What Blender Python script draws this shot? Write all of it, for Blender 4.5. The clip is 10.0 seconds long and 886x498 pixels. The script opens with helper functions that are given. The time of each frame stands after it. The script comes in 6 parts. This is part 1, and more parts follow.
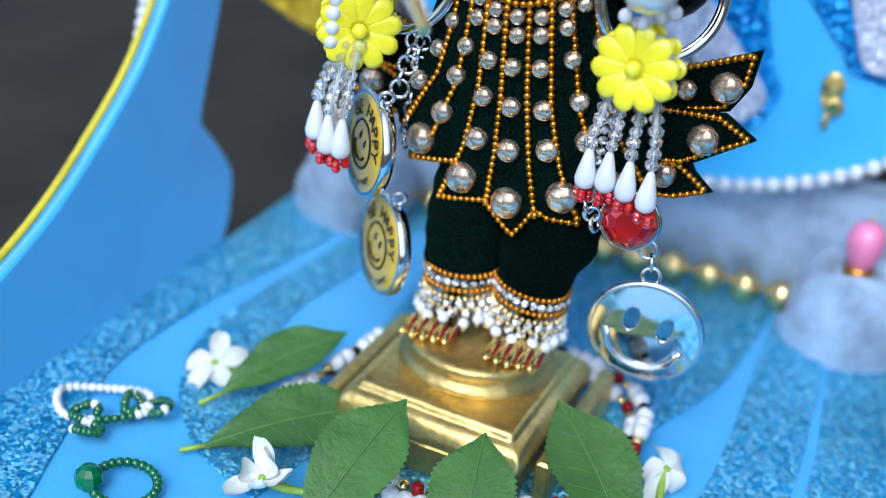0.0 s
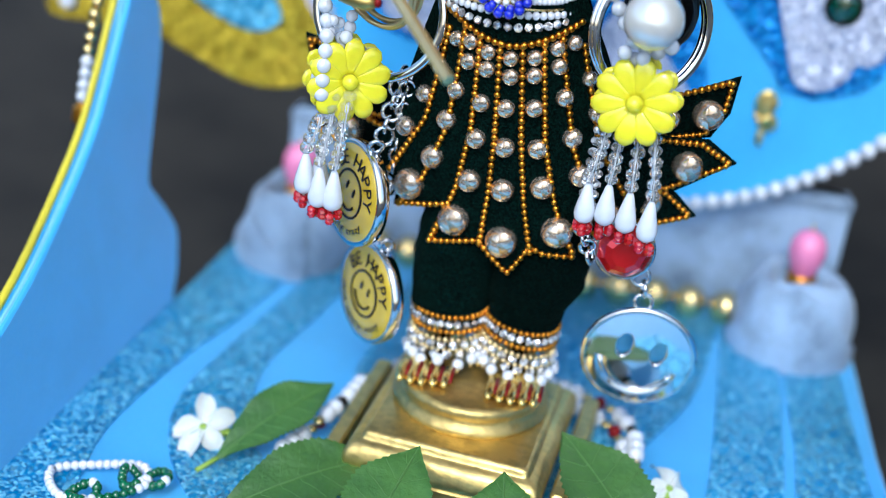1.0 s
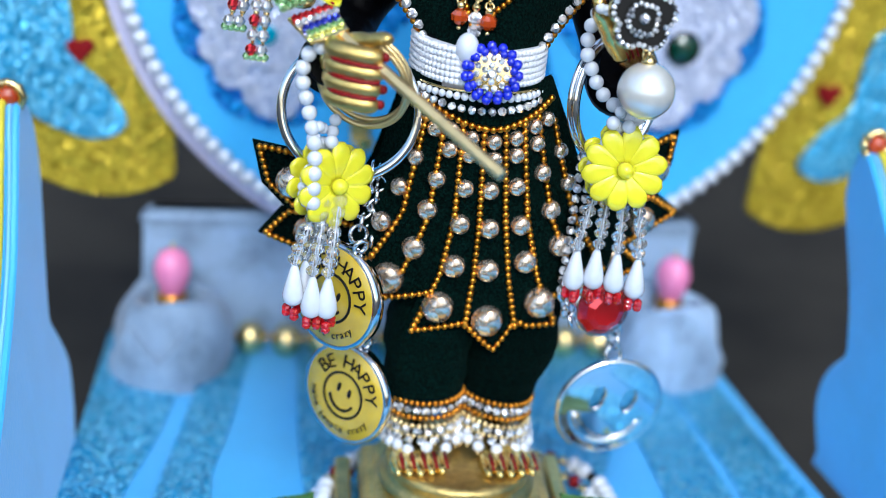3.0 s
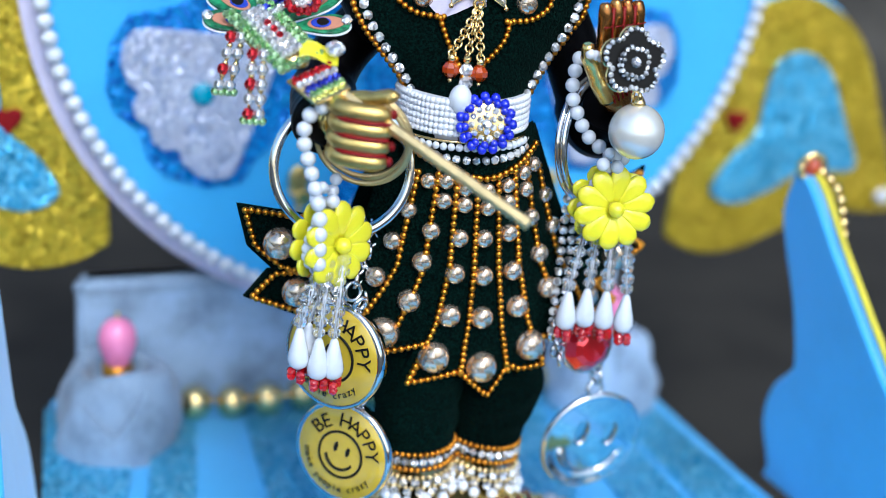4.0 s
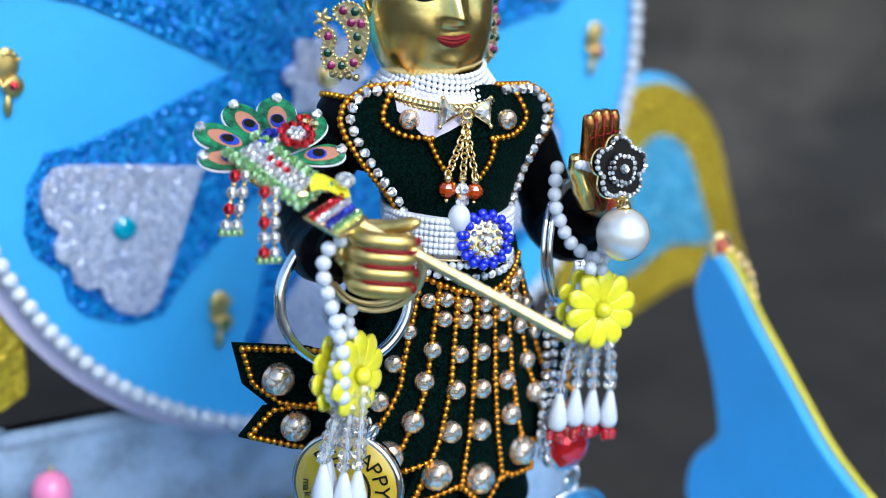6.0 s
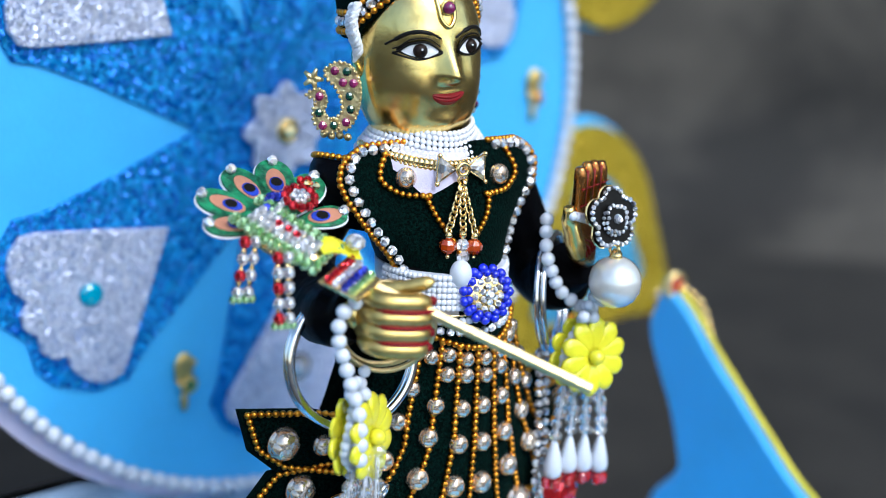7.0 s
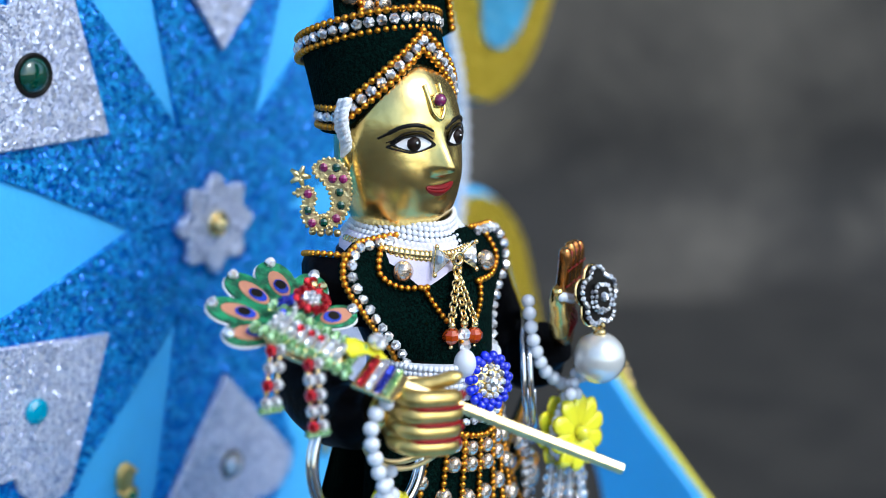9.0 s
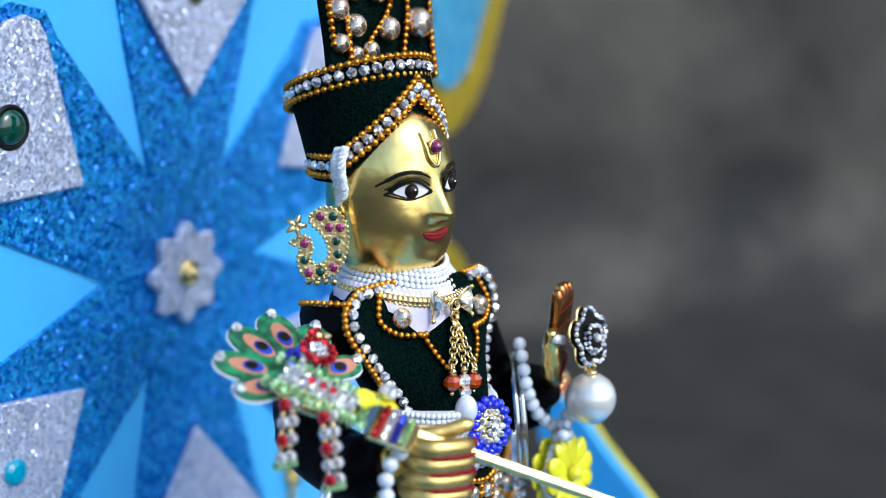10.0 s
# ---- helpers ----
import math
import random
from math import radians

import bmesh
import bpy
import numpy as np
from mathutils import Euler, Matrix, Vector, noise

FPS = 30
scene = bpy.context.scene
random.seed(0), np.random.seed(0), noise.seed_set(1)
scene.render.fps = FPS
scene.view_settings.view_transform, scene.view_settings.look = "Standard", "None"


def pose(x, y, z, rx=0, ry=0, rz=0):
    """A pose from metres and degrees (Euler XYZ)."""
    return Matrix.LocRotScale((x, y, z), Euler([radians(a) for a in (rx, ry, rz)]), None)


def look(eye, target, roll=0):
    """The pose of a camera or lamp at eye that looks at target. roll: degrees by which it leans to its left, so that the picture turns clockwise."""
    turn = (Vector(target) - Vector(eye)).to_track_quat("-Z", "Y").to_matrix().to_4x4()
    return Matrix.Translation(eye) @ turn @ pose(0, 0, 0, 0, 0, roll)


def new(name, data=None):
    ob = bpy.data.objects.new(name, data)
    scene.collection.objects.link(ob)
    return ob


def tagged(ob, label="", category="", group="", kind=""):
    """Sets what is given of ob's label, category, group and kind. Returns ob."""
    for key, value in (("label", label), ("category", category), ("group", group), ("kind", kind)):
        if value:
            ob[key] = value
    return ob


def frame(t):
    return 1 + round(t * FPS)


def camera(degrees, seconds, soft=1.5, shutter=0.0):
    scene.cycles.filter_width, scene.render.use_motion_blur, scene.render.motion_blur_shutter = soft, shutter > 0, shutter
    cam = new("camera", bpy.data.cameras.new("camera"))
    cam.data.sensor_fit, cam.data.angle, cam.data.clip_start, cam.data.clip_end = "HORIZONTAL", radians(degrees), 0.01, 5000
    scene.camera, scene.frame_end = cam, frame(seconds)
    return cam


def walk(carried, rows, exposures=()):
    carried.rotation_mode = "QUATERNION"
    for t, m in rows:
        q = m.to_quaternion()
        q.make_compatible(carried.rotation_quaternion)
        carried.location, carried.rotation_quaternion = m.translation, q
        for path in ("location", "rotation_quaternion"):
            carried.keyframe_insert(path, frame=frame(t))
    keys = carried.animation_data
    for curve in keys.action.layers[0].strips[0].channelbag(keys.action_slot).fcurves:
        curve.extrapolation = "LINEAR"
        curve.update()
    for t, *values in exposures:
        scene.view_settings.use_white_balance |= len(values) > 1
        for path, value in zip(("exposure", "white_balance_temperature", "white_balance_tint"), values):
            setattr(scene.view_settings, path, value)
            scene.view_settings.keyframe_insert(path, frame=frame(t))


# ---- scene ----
cam = camera(35.19, 10.0, soft=0.9)
cam.data.dof.use_dof = True
cam.data.dof.focus_distance = 0.252
cam.data.dof.aperture_fstop = 8.0


def gaze(x, y, z, yaw, pitch, roll):
    """The camera's pose from its place and its yaw, pitch and roll in degrees."""
    a, b = radians(yaw), radians(pitch)
    ahead = Vector((-math.sin(a) * math.cos(b), math.cos(a) * math.cos(b), math.sin(b)))
    eye = Vector((x, y, z))
    return look(eye, eye + ahead, roll)


PATH = [
    (0, 0.05776, -0.24010, 0.16780, 16.67, -28.20, 7.21),
    (0.5, 0.04146, -0.24518, 0.16767, 12.54, -27.25, 6.80),
    (1, 0.02169, -0.24873, 0.16768, 7.68, -26.30, 6.72),
    (1.5, 0.00328, -0.25113, 0.16871, 3.20, -25.52, 6.35),
    (2, -0.01609, -0.25191, 0.16791, -1.47, -24.43, 6.11),
    (2.5, -0.03706, -0.24922, 0.16888, -6.61, -23.82, 5.99),
    (4, -0.09541, -0.23476, 0.16957, -21.10, -20.97, 4.92),
    (4.5, -0.11057, -0.22888, 0.17039, -24.86, -19.89, 4.67),
    (5, -0.12406, -0.22242, 0.17166, -28.28, -18.80, 4.35),
    (5.5, -0.13492, -0.21564, 0.17255, -31.26, -17.80, 3.94),
    (7, -0.16941, -0.19050, 0.17690, -41.20, -15.38, 3.18),
    (7.5, -0.17886, -0.18101, 0.17812, -44.28, -14.62, 2.92),
    (8, -0.18754, -0.17140, 0.17918, -47.28, -13.97, 2.66),
    (8.5, -0.19537, -0.16202, 0.18029, -50.16, -13.40, 2.44),
    (9, -0.20309, -0.15232, 0.18161, -53.06, -12.78, 2.21),
    (9.5, -0.20893, -0.14336, 0.18296, -55.58, -12.09, 2.03),
    (10, -0.21456, -0.13432, 0.18363, -58.08, -11.37, 1.82),
]
walk(cam, [(t, gaze(*p)) for t, *p in PATH], [(0, 0.17, 5500, 4), (10, 0.17, 5500, 4)])

# world, sun, exposure
world = bpy.data.worlds.new("overcast_sky")
scene.world = world
world.use_nodes = True
wn, wl = world.node_tree.nodes, world.node_tree.links
sky = wn.new("ShaderNodeTexSky")
sky.sky_type, sky.sun_disc = "NISHITA", False
sky.sun_elevation, sky.sun_rotation = radians(46), radians(183)
sky.air_density, sky.dust_density, sky.ozone_density = 1.0, 3.0, 1.0
wn["Background"].inputs["Strength"].default_value = 0.215
wl.new(sky.outputs["Color"], wn["Background"].inputs["Color"])
sun = new("sun", bpy.data.lights.new("sun", "SUN"))
sun.data.energy, sun.data.angle, sun.data.color = 1.15, radians(20), (1.0, 0.97, 0.92)
sun.matrix_world = look((-0.05, -0.96, 1.0), (0, 0, 0))


# ---- materials ----
def material(name, color, rough=0.5, metal=0.0, spec=0.5, coat=0.0, sheen=0.0, trans=0.0, ior=1.5,
             vary=0.12, scale=400.0, bump=0.0, bump_scale=1500.0, stain=None, stain_scale=90.0, subsurface=0.0, lo=0.42, hi=0.78, sheen_tint=None):
    """Principled surface with colour variation at two scales and a fine relief."""
    m = bpy.data.materials.new(name)
    m.use_nodes = True
    n, l = m.node_tree.nodes, m.node_tree.links
    b = n["Principled BSDF"]
    b.inputs["Roughness"].default_value, b.inputs["Metallic"].default_value = rough, metal
    b.inputs["Specular IOR Level"].default_value, b.inputs["IOR"].default_value = spec, ior
    b.inputs["Coat Weight"].default_value, b.inputs["Sheen Weight"].default_value = coat, sheen
    b.inputs["Transmission Weight"].default_value = trans
    b.inputs["Subsurface Weight"].default_value = subsurface
    b.inputs["Subsurface Radius"].default_value = (0.002, 0.001, 0.0006)
    if sheen_tint:
        b.inputs["Sheen Tint"].default_value = (*sheen_tint, 1)
    geo = n.new("ShaderNodeTexCoord")
    info = n.new("ShaderNodeObjectInfo")
    fine, big = n.new("ShaderNodeTexNoise"), n.new("ShaderNodeTexNoise")
    fine.inputs["Scale"].default_value, big.inputs["Scale"].default_value = scale, stain_scale
    big.inputs["Detail"].default_value = 3
    for t in (fine, big):
        l.new(geo.outputs["Object"], t.inputs["Vector"])
    mix = n.new("ShaderNodeMix")
    mix.data_type = "RGBA"
    other = stain or tuple(c * (1 - 1.6 * vary) for c in color)
    mix.inputs["A"].default_value = (*color, 1)
    mix.inputs["B"].default_value = (*other, 1)
    ramp = n.new("ShaderNodeMapRange")
    ramp.inputs["From Min"].default_value, ramp.inputs["From Max"].default_value = lo, hi
    add = n.new("ShaderNodeMath")
    add.operation = "MULTIPLY_ADD"
    add.inputs[1].default_value = 0.35
    l.new(fine.outputs["Fac"], add.inputs[0])
    l.new(big.outputs["Fac"], add.inputs[2])
    sub = n.new("ShaderNodeMath")
    sub.operation = "SUBTRACT"
    sub.inputs[1].default_value = 0.17
    l.new(add.outputs[0], sub.inputs[0])
    l.new(sub.outputs[0], ramp.inputs["Value"])
    l.new(ramp.outputs["Result"], mix.inputs["Factor"])
    hsv = n.new("ShaderNodeHueSaturation")
    val = n.new("ShaderNodeMapRange")
    val.inputs["To Min"].default_value, val.inputs["To Max"].default_value = 1 - vary * 0.6, 1 + vary * 0.6
    l.new(info.outputs["Random"], val.inputs["Value"])
    l.new(val.outputs["Result"], hsv.inputs["Value"])
    l.new(mix.outputs["Result"], hsv.inputs["Color"])
    l.new(hsv.outputs["Color"], b.inputs["Base Color"])
    if bump:
        tex, bp = n.new("ShaderNodeTexNoise"), n.new("ShaderNodeBump")
        tex.inputs["Scale"].default_value = bump_scale
        tex.inputs["Detail"].default_value = 4
        l.new(geo.outputs["Object"], tex.inputs["Vector"])
        bp.inputs["Strength"].default_value, bp.inputs["Distance"].default_value = bump, 0.0006
        l.new(tex.outputs["Fac"], bp.inputs["Height"])
        l.new(bp.outputs["Normal"], b.inputs["Normal"])
    return m


def glitter(name, color, bright, cells=1900.0, tilt=0.9, metal=0.55, low=0.15, high=0.95, rough=0.28):
    """Glitter foam: small flakes, each tilted its own way."""
    m = bpy.data.materials.new(name)
    m.use_nodes = True
    n, l = m.node_tree.nodes, m.node_tree.links
    b = n["Principled BSDF"]
    b.inputs["Roughness"].default_value, b.inputs["Metallic"].default_value = rough, metal
    co, vo = n.new("ShaderNodeTexCoord"), n.new("ShaderNodeTexVoronoi")
    vo.inputs["Scale"].default_value = cells
    l.new(co.outputs["Object"], vo.inputs["Vector"])
    geo = n.new("ShaderNodeNewGeometry")
    off, sc, ad, no = (n.new("ShaderNodeVectorMath") for _ in range(4))
    off.operation, sc.operation, ad.operation, no.operation = "SUBTRACT", "SCALE", "ADD", "NORMALIZE"
    off.inputs[1].default_value = (0.5, 0.5, 0.5)
    sc.inputs["Scale"].default_value = tilt
    l.new(vo.outputs["Color"], off.inputs[0])
    l.new(off.outputs[0], sc.inputs[0])
    l.new(sc.outputs[0], ad.inputs[0])
    l.new(geo.outputs["Normal"], ad.inputs[1])
    l.new(ad.outputs[0], no.inputs[0])
    l.new(no.outputs[0], b.inputs["Normal"])
    sep = n.new("ShaderNodeSeparateColor")
    l.new(vo.outputs["Color"], sep.inputs["Color"])
    # sparkle is put into the colour: flakes run at random from color to bright
    ramp = n.new("ShaderNodeValToRGB")
    e = ramp.color_ramp.elements
    e[0].position, e[0].color = low, (*color, 1)
    e[1].position, e[1].color = high, (*bright, 1)
    l.new(sep.outputs["Red"], ramp.inputs["Fac"])
    big, mul = n.new("ShaderNodeTexNoise"), n.new("ShaderNodeHueSaturation")
    big.inputs["Scale"].default_value = 55
    l.new(co.outputs["Object"], big.inputs["Vector"])
    rng = n.new("ShaderNodeMapRange")
    rng.inputs["To Min"].default_value, rng.inputs["To Max"].default_value = 0.75, 1.25
    l.new(big.outputs["Fac"], rng.inputs["Value"])
    l.new(rng.outputs["Result"], mul.inputs["Value"])
    l.new(ramp.outputs["Color"], mul.inputs["Color"])
    l.new(mul.outputs["Color"], b.inputs["Base Color"])
    return m


FOAM = material("blue_foam", (0.075, 0.42, 0.82), 0.45, sheen=0.5, sheen_tint=(0.8, 0.9, 1.0), vary=0.06, bump=0.15, bump_scale=900, stain_scale=60)
FOAM_EDGE = material("pale_foam_edge", (0.25, 0.55, 0.85), 0.7, vary=0.1, bump=0.2)
YELLOW_TRIM = material("yellow_trim", (0.72, 0.62, 0.03), 0.5, vary=0.15, bump=0.2)
DEEP = glitter("deep_blue_glitter", (0.006, 0.10, 0.45), (0.07, 0.50, 1.0), 1500.0, 1.0, 0.5, 0.3)
CYAN = glitter("cyan_glitter", (0.032, 0.28, 0.54), (0.32, 0.78, 1.0), 1500.0, 1.0, 0.45, 0.4)
SILVER_G = glitter("silver_glitter", (0.34, 0.38, 0.55), (0.75, 0.78, 0.9), metal=0.35)
GOLD_G = glitter("gold_glitter", (0.30, 0.20, 0.004), (0.85, 0.65, 0.05), metal=0.6)
SILVER_FELT = material("silver_felt", (0.30, 0.41, 0.57), 0.75, vary=0.35, scale=1100, bump=1.0, bump_scale=520, sheen=0.2)
VELVET = material("green_velvet", (0.0016, 0.0090, 0.0070), 0.9, sheen=0.014, sheen_tint=(0.4, 0.9, 0.75), spec=0.02, vary=0.5, scale=5200, stain=(0.0003, 0.0016, 0.0013), stain_scale=2100, lo=0.36, hi=0.62, bump=1.0, bump_scale=1900)
SATIN = material("black_satin", (0.0010, 0.0010, 0.0016), 0.45, spec=0.06, vary=0.2, bump=0.8, bump_scale=260)
BRASS = material("brass", (0.95, 0.73, 0.26), 0.26, metal=1.0, vary=0.15, scale=700, stain=(0.70, 0.52, 0.17), stain_scale=240, bump=0.3, bump_scale=200)
HENNA = material("henna_stained_brass", (0.66, 0.33, 0.10), 0.25, metal=1.0, vary=0.3, stain=(0.40, 0.13, 0.04), stain_scale=220, bump=0.15, bump_scale=260)
OLD_BRASS = material("worn_brass", (0.76, 0.57, 0.20), 0.42, metal=1.0, vary=0.3, scale=700, stain=(0.40, 0.30, 0.11), stain_scale=110, bump=0.4, bump_scale=420)
GOLD = material("gold_bead", (0.74, 0.31, 0.028), 0.3, metal=1.0, vary=0.25)
PALE_GOLD = material("pale_gold", (0.86, 0.66, 0.30), 0.2, metal=1.0, vary=0.1)
GILT = material("gilt_rod", (0.80, 0.62, 0.30), 0.42, metal=1.0, vary=0.15, bump=0.2, bump_scale=500)
STUD = glitter("champagne_pearl", (0.46, 0.35, 0.25), (0.95, 0.82, 0.67), 1500.0, 0.55, 0.85, 0.1, 0.8, 0.22)
PEARL = material("white_pearl", (0.66, 0.69, 0.75), 0.16, coat=1.0, vary=0.06, scale=900, bump=0.06, bump_scale=250)
BIG_PEARL = material("silvery_pearl", (0.82, 0.82, 0.78), 0.2, metal=0.4, coat=1.0, vary=0.15, scale=220, stain=(0.62, 0.64, 0.62), stain_scale=160, bump=0.35, bump_scale=130)
SEED = material("white_seed_bead", (0.78, 0.79, 0.84), 0.3, coat=0.3, vary=0.08)
# grey-to-white cells: the facets' glints and dark reflections are put into the colour
STONE = glitter("rhinestone", (0.40, 0.40, 0.43), (1.0, 1.0, 1.0), 1150.0, 1.3, 0.6, 0.12, 0.45, 0.14)
CRYSTAL = material("clear_crystal", (0.97, 0.99, 1.0), 0.01, trans=0.9, ior=1.5, coat=0.4, vary=0.0)
CHROME = material("chrome", (0.72, 0.74, 0.76), 0.06, metal=1.0, vary=0.05, bump=0.02, bump_scale=200)
YELLOW = material("yellow_plastic", (0.80, 0.74, 0.02), 0.22, coat=0.5, vary=0.08, subsurface=0.1)
BADGE = material("yellow_enamel", (0.54, 0.385, 0.028), 0.08, coat=0.8, vary=0.15)
INK = material("black_ink", (0.010, 0.009, 0.008), 0.3, spec=0.12, vary=0.1)
RED = material("red_bead", (0.55, 0.004, 0.010), 0.06, coat=1.0, trans=0.15, vary=0.2)
RED_PAINT = material("red_paint", (0.21, 0.002, 0.004), 0.45, spec=0.25, vary=0.2)
ORANGE = material("orange_crystal", (0.85, 0.10, 0.005), 0.05, coat=1.0, trans=0.55, vary=0.2)
BLUE_BEAD = material("blue_bead", (0.015, 0.025, 0.62), 0.1, coat=0.8, vary=0.2)
GREEN_BEAD = material("green_bead", (0.004, 0.12, 0.035), 0.12, coat=0.8, vary=0.25)
PINK = material("pink_bead", (0.80, 0.24, 0.45), 0.25, coat=0.5, vary=0.1)
TEAL = material("turquoise_bead", (0.02, 0.36, 0.55), 0.12, coat=0.8, vary=0.2)
# facet glints of these stones are put into the colour too
LIME = glitter("lime_stone", (0.12, 0.30, 0.08), (0.72, 1.0, 0.55), 1300.0, 1.2, 0.6, 0.1, 0.6, 0.12)
RUBY = glitter("ruby_stone", (0.22, 0.003, 0.008), (0.95, 0.04, 0.06), 1300.0, 1.2, 0.6, 0.1, 0.7, 0.12)
SAPPHIRE = glitter("sapphire_stone", (0.01, 0.012, 0.20), (0.10, 0.14, 1.0), 1300.0, 1.2, 0.6, 0.1, 0.7, 0.12)
PLUM = material("plum_stone", (0.22, 0.015, 0.10), 0.06, coat=1.0, vary=0.3)
DARK_GREEN = material("dark_green_stone", (0.004, 0.05, 0.03), 0.06, coat=1.0, vary=0.2)
EYE_WHITE = material("eye_white", (0.8, 0.8, 0.82), 0.2, coat=0.5, vary=0.03)
FEATHER_G = material("feather_green", (0.03, 0.26, 0.10), 0.35, vary=0.4, scale=900, stain=(0.006, 0.075, 0.030), stain_scale=520, bump=0.5, lo=0.36, hi=0.62)
FEATHER_O = material("feather_copper", (0.50, 0.22, 0.13), 0.35, vary=0.2, scale=1500)
FEATHER_B = material("feather_blue", (0.03, 0.06, 0.45), 0.25, vary=0.2)
LEAF = material("leaf", (0.060, 0.150, 0.028), 0.48, spec=0.4, vary=0.2, scale=900, stain=(0.036, 0.105, 0.022), stain_scale=130, bump=0.5, bump_scale=700)
VEIN = material("leaf_vein", (0.080, 0.185, 0.040), 0.5, vary=0.1)
PETAL = material("jasmine_petal", (0.66, 0.69, 0.66), 0.45, vary=0.08, scale=500, bump=0.3, subsurface=0.2)
STALK = material("flower_stalk", (0.32, 0.48, 0.06), 0.45, vary=0.15)
EAR_GOLD = material("cast_gold", (0.86, 0.68, 0.34), 0.34, metal=1.0, vary=0.2, bump=0.8, bump_scale=900)
FIST = material("rubbed_brass", (0.84, 0.62, 0.20), 0.4, metal=1.0, vary=0.2, scale=800, stain=(0.54, 0.38, 0.12), stain_scale=260, bump=0.3, bump_scale=320)
RED_GLASS = material("red_glass", (0.75, 0.012, 0.018), 0.05, metal=0.55, coat=1.0, vary=0.1)
LILAC = material("lilac_cloth", (0.60, 0.56, 0.72), 0.8, vary=0.08, bump=0.3, bump_scale=2500)
YARN = material("white_yarn", (0.74, 0.76, 0.80), 0.85, vary=0.1, bump=0.5, bump_scale=2500)
WALL = material("stained_concrete", (0.088, 0.078, 0.062), 0.85, vary=0.4, scale=60, stain=(0.016, 0.0145, 0.012), stain_scale=7, bump=0.4, bump_scale=80, lo=0.34, hi=0.66)
GROUND = material("dark_concrete", (0.024, 0.0215, 0.017), 0.85, vary=0.4, scale=70, stain=(0.006, 0.0055, 0.0045), stain_scale=22, bump=0.4, bump_scale=80)


# ---- mesh tools, in millimetres ----
class Mesh:
    """Collects points and faces in millimetres."""

    def __init__(self):
        self.v, self.f, self.m, self.s, self.many = [], [], [], [], False

    def grid(self, rows, mi=0, closed=False, smooth=True, caps=False):
        """Rings or rows of equal length, skinned."""
        base, n = len(self.v), len(rows[0])
        for r in rows:
            self.v += [tuple(p) for p in r]
        for i in range(len(rows) - 1):
            for j in range(n if closed else n - 1):
                k = (j + 1) % n
                self.face((base + i * n + j, base + i * n + k, base + (i + 1) * n + k, base + (i + 1) * n + j), mi, smooth)
        if caps:
            self.face(tuple(base + j for j in reversed(range(n))), mi, False)
            self.face(tuple(base + (len(rows) - 1) * n + j for j in range(n)), mi, False)
        return self

    def face(self, idx, mi=0, smooth=False):
        self.f.append(idx), self.m.append(mi), self.s.append(smooth)

    def sphere(self, c, r, seg=10, rings=7, mi=0, smooth=True, turn=None):
        r = (r, r, r) if isinstance(r, (int, float)) else r
        rows = []
        for i in range(rings + 1):
            a = math.pi * min(max(i / rings, 0.004), 0.996)
            row = []
            for j in range(seg):
                b = 2 * math.pi * j / seg
                p = Vector((r[0] * math.sin(a) * math.cos(b), r[1] * math.sin(a) * math.sin(b), -r[2] * math.cos(a)))
                row.append((turn @ p if turn else p) + Vector(c))
            rows.append(row)
        return self.grid(rows, mi, True, smooth, True)

    def tube(self, pts, r, seg=8, mi=0, closed=False, smooth=True, flat=1.0):
        pts = [Vector(p) for p in pts]
        n = len(pts)
        rows, side = [], None
        for i, p in enumerate(pts):
            d = (pts[(i + 1) % n] - pts[i - 1]) if closed else (pts[min(i + 1, n - 1)] - pts[max(i - 1, 0)])
            d.normalize()
            if side is None:
                side = d.orthogonal().normalized()
            side = (side - d * side.dot(d)).normalized()
            up = d.cross(side)
            rad = r[i] if isinstance(r, (list, tuple)) else r
            rows.append([p + rad * (math.cos(a) * side + flat * math.sin(a) * up) for a in (2 * math.pi * k / seg for k in range(seg))])
        if closed:
            rows.append(rows[0])
        return self.grid(rows, mi, True, smooth, not closed)

    def ring(self, c, R, r, normal=(0, 0, 1), seg=40, tseg=8, mi=0, flat=1.0):
        """A torus; flat squeezes its section along the normal."""
        q = Vector(normal).normalized().to_track_quat("Z", "Y").to_matrix()
        rows = []
        for i in range(seg + 1):
            a = 2 * math.pi * i / seg
            rows.append([Vector(c) + q @ Vector(((R + r * math.cos(b)) * math.cos(a), (R + r * math.cos(b)) * math.sin(a), r * flat * math.sin(b)))
                         for b in (2 * math.pi * k / tseg for k in range(tseg))])
        return self.grid(rows, mi, True)

    def lathe(self, profile, c=(0, 0, 0), axis=(0, 0, 1), seg=20, mi=0, smooth=True):
        q = Vector(axis).normalized().to_track_quat("Z", "Y").to_matrix()
        rows = [[Vector(c) + q @ Vector((max(r, 0.01) * math.cos(a), max(r, 0.01) * math.sin(a), z)) for a in (2 * math.pi * k / seg for k in range(seg))]
                for r, z in profile]
        return self.grid(rows, mi, True, smooth, True)

    def box(self, lo, hi, mi=0, turn=None, bevel=0.4):
        lo, hi = Vector(lo), Vector(hi)
        c, h = (lo + hi) / 2, (hi - lo) / 2
        out = []
        for dz, k in ((-h.z, bevel), (-h.z + bevel, 0), (h.z - bevel, 0), (h.z, bevel)):
            x, y, q = h.x - k, h.y - k, bevel
            ring = [(x - q, -y), (x, -y + q), (x, y - q), (x - q, y), (-x + q, y), (-x, y - q), (-x, -y + q), (-x + q, -y)]
            out.append([(turn @ Vector((*p, dz)) if turn else Vector((*p, dz))) + c for p in ring])
        return self.grid(out, mi, True, False, True)

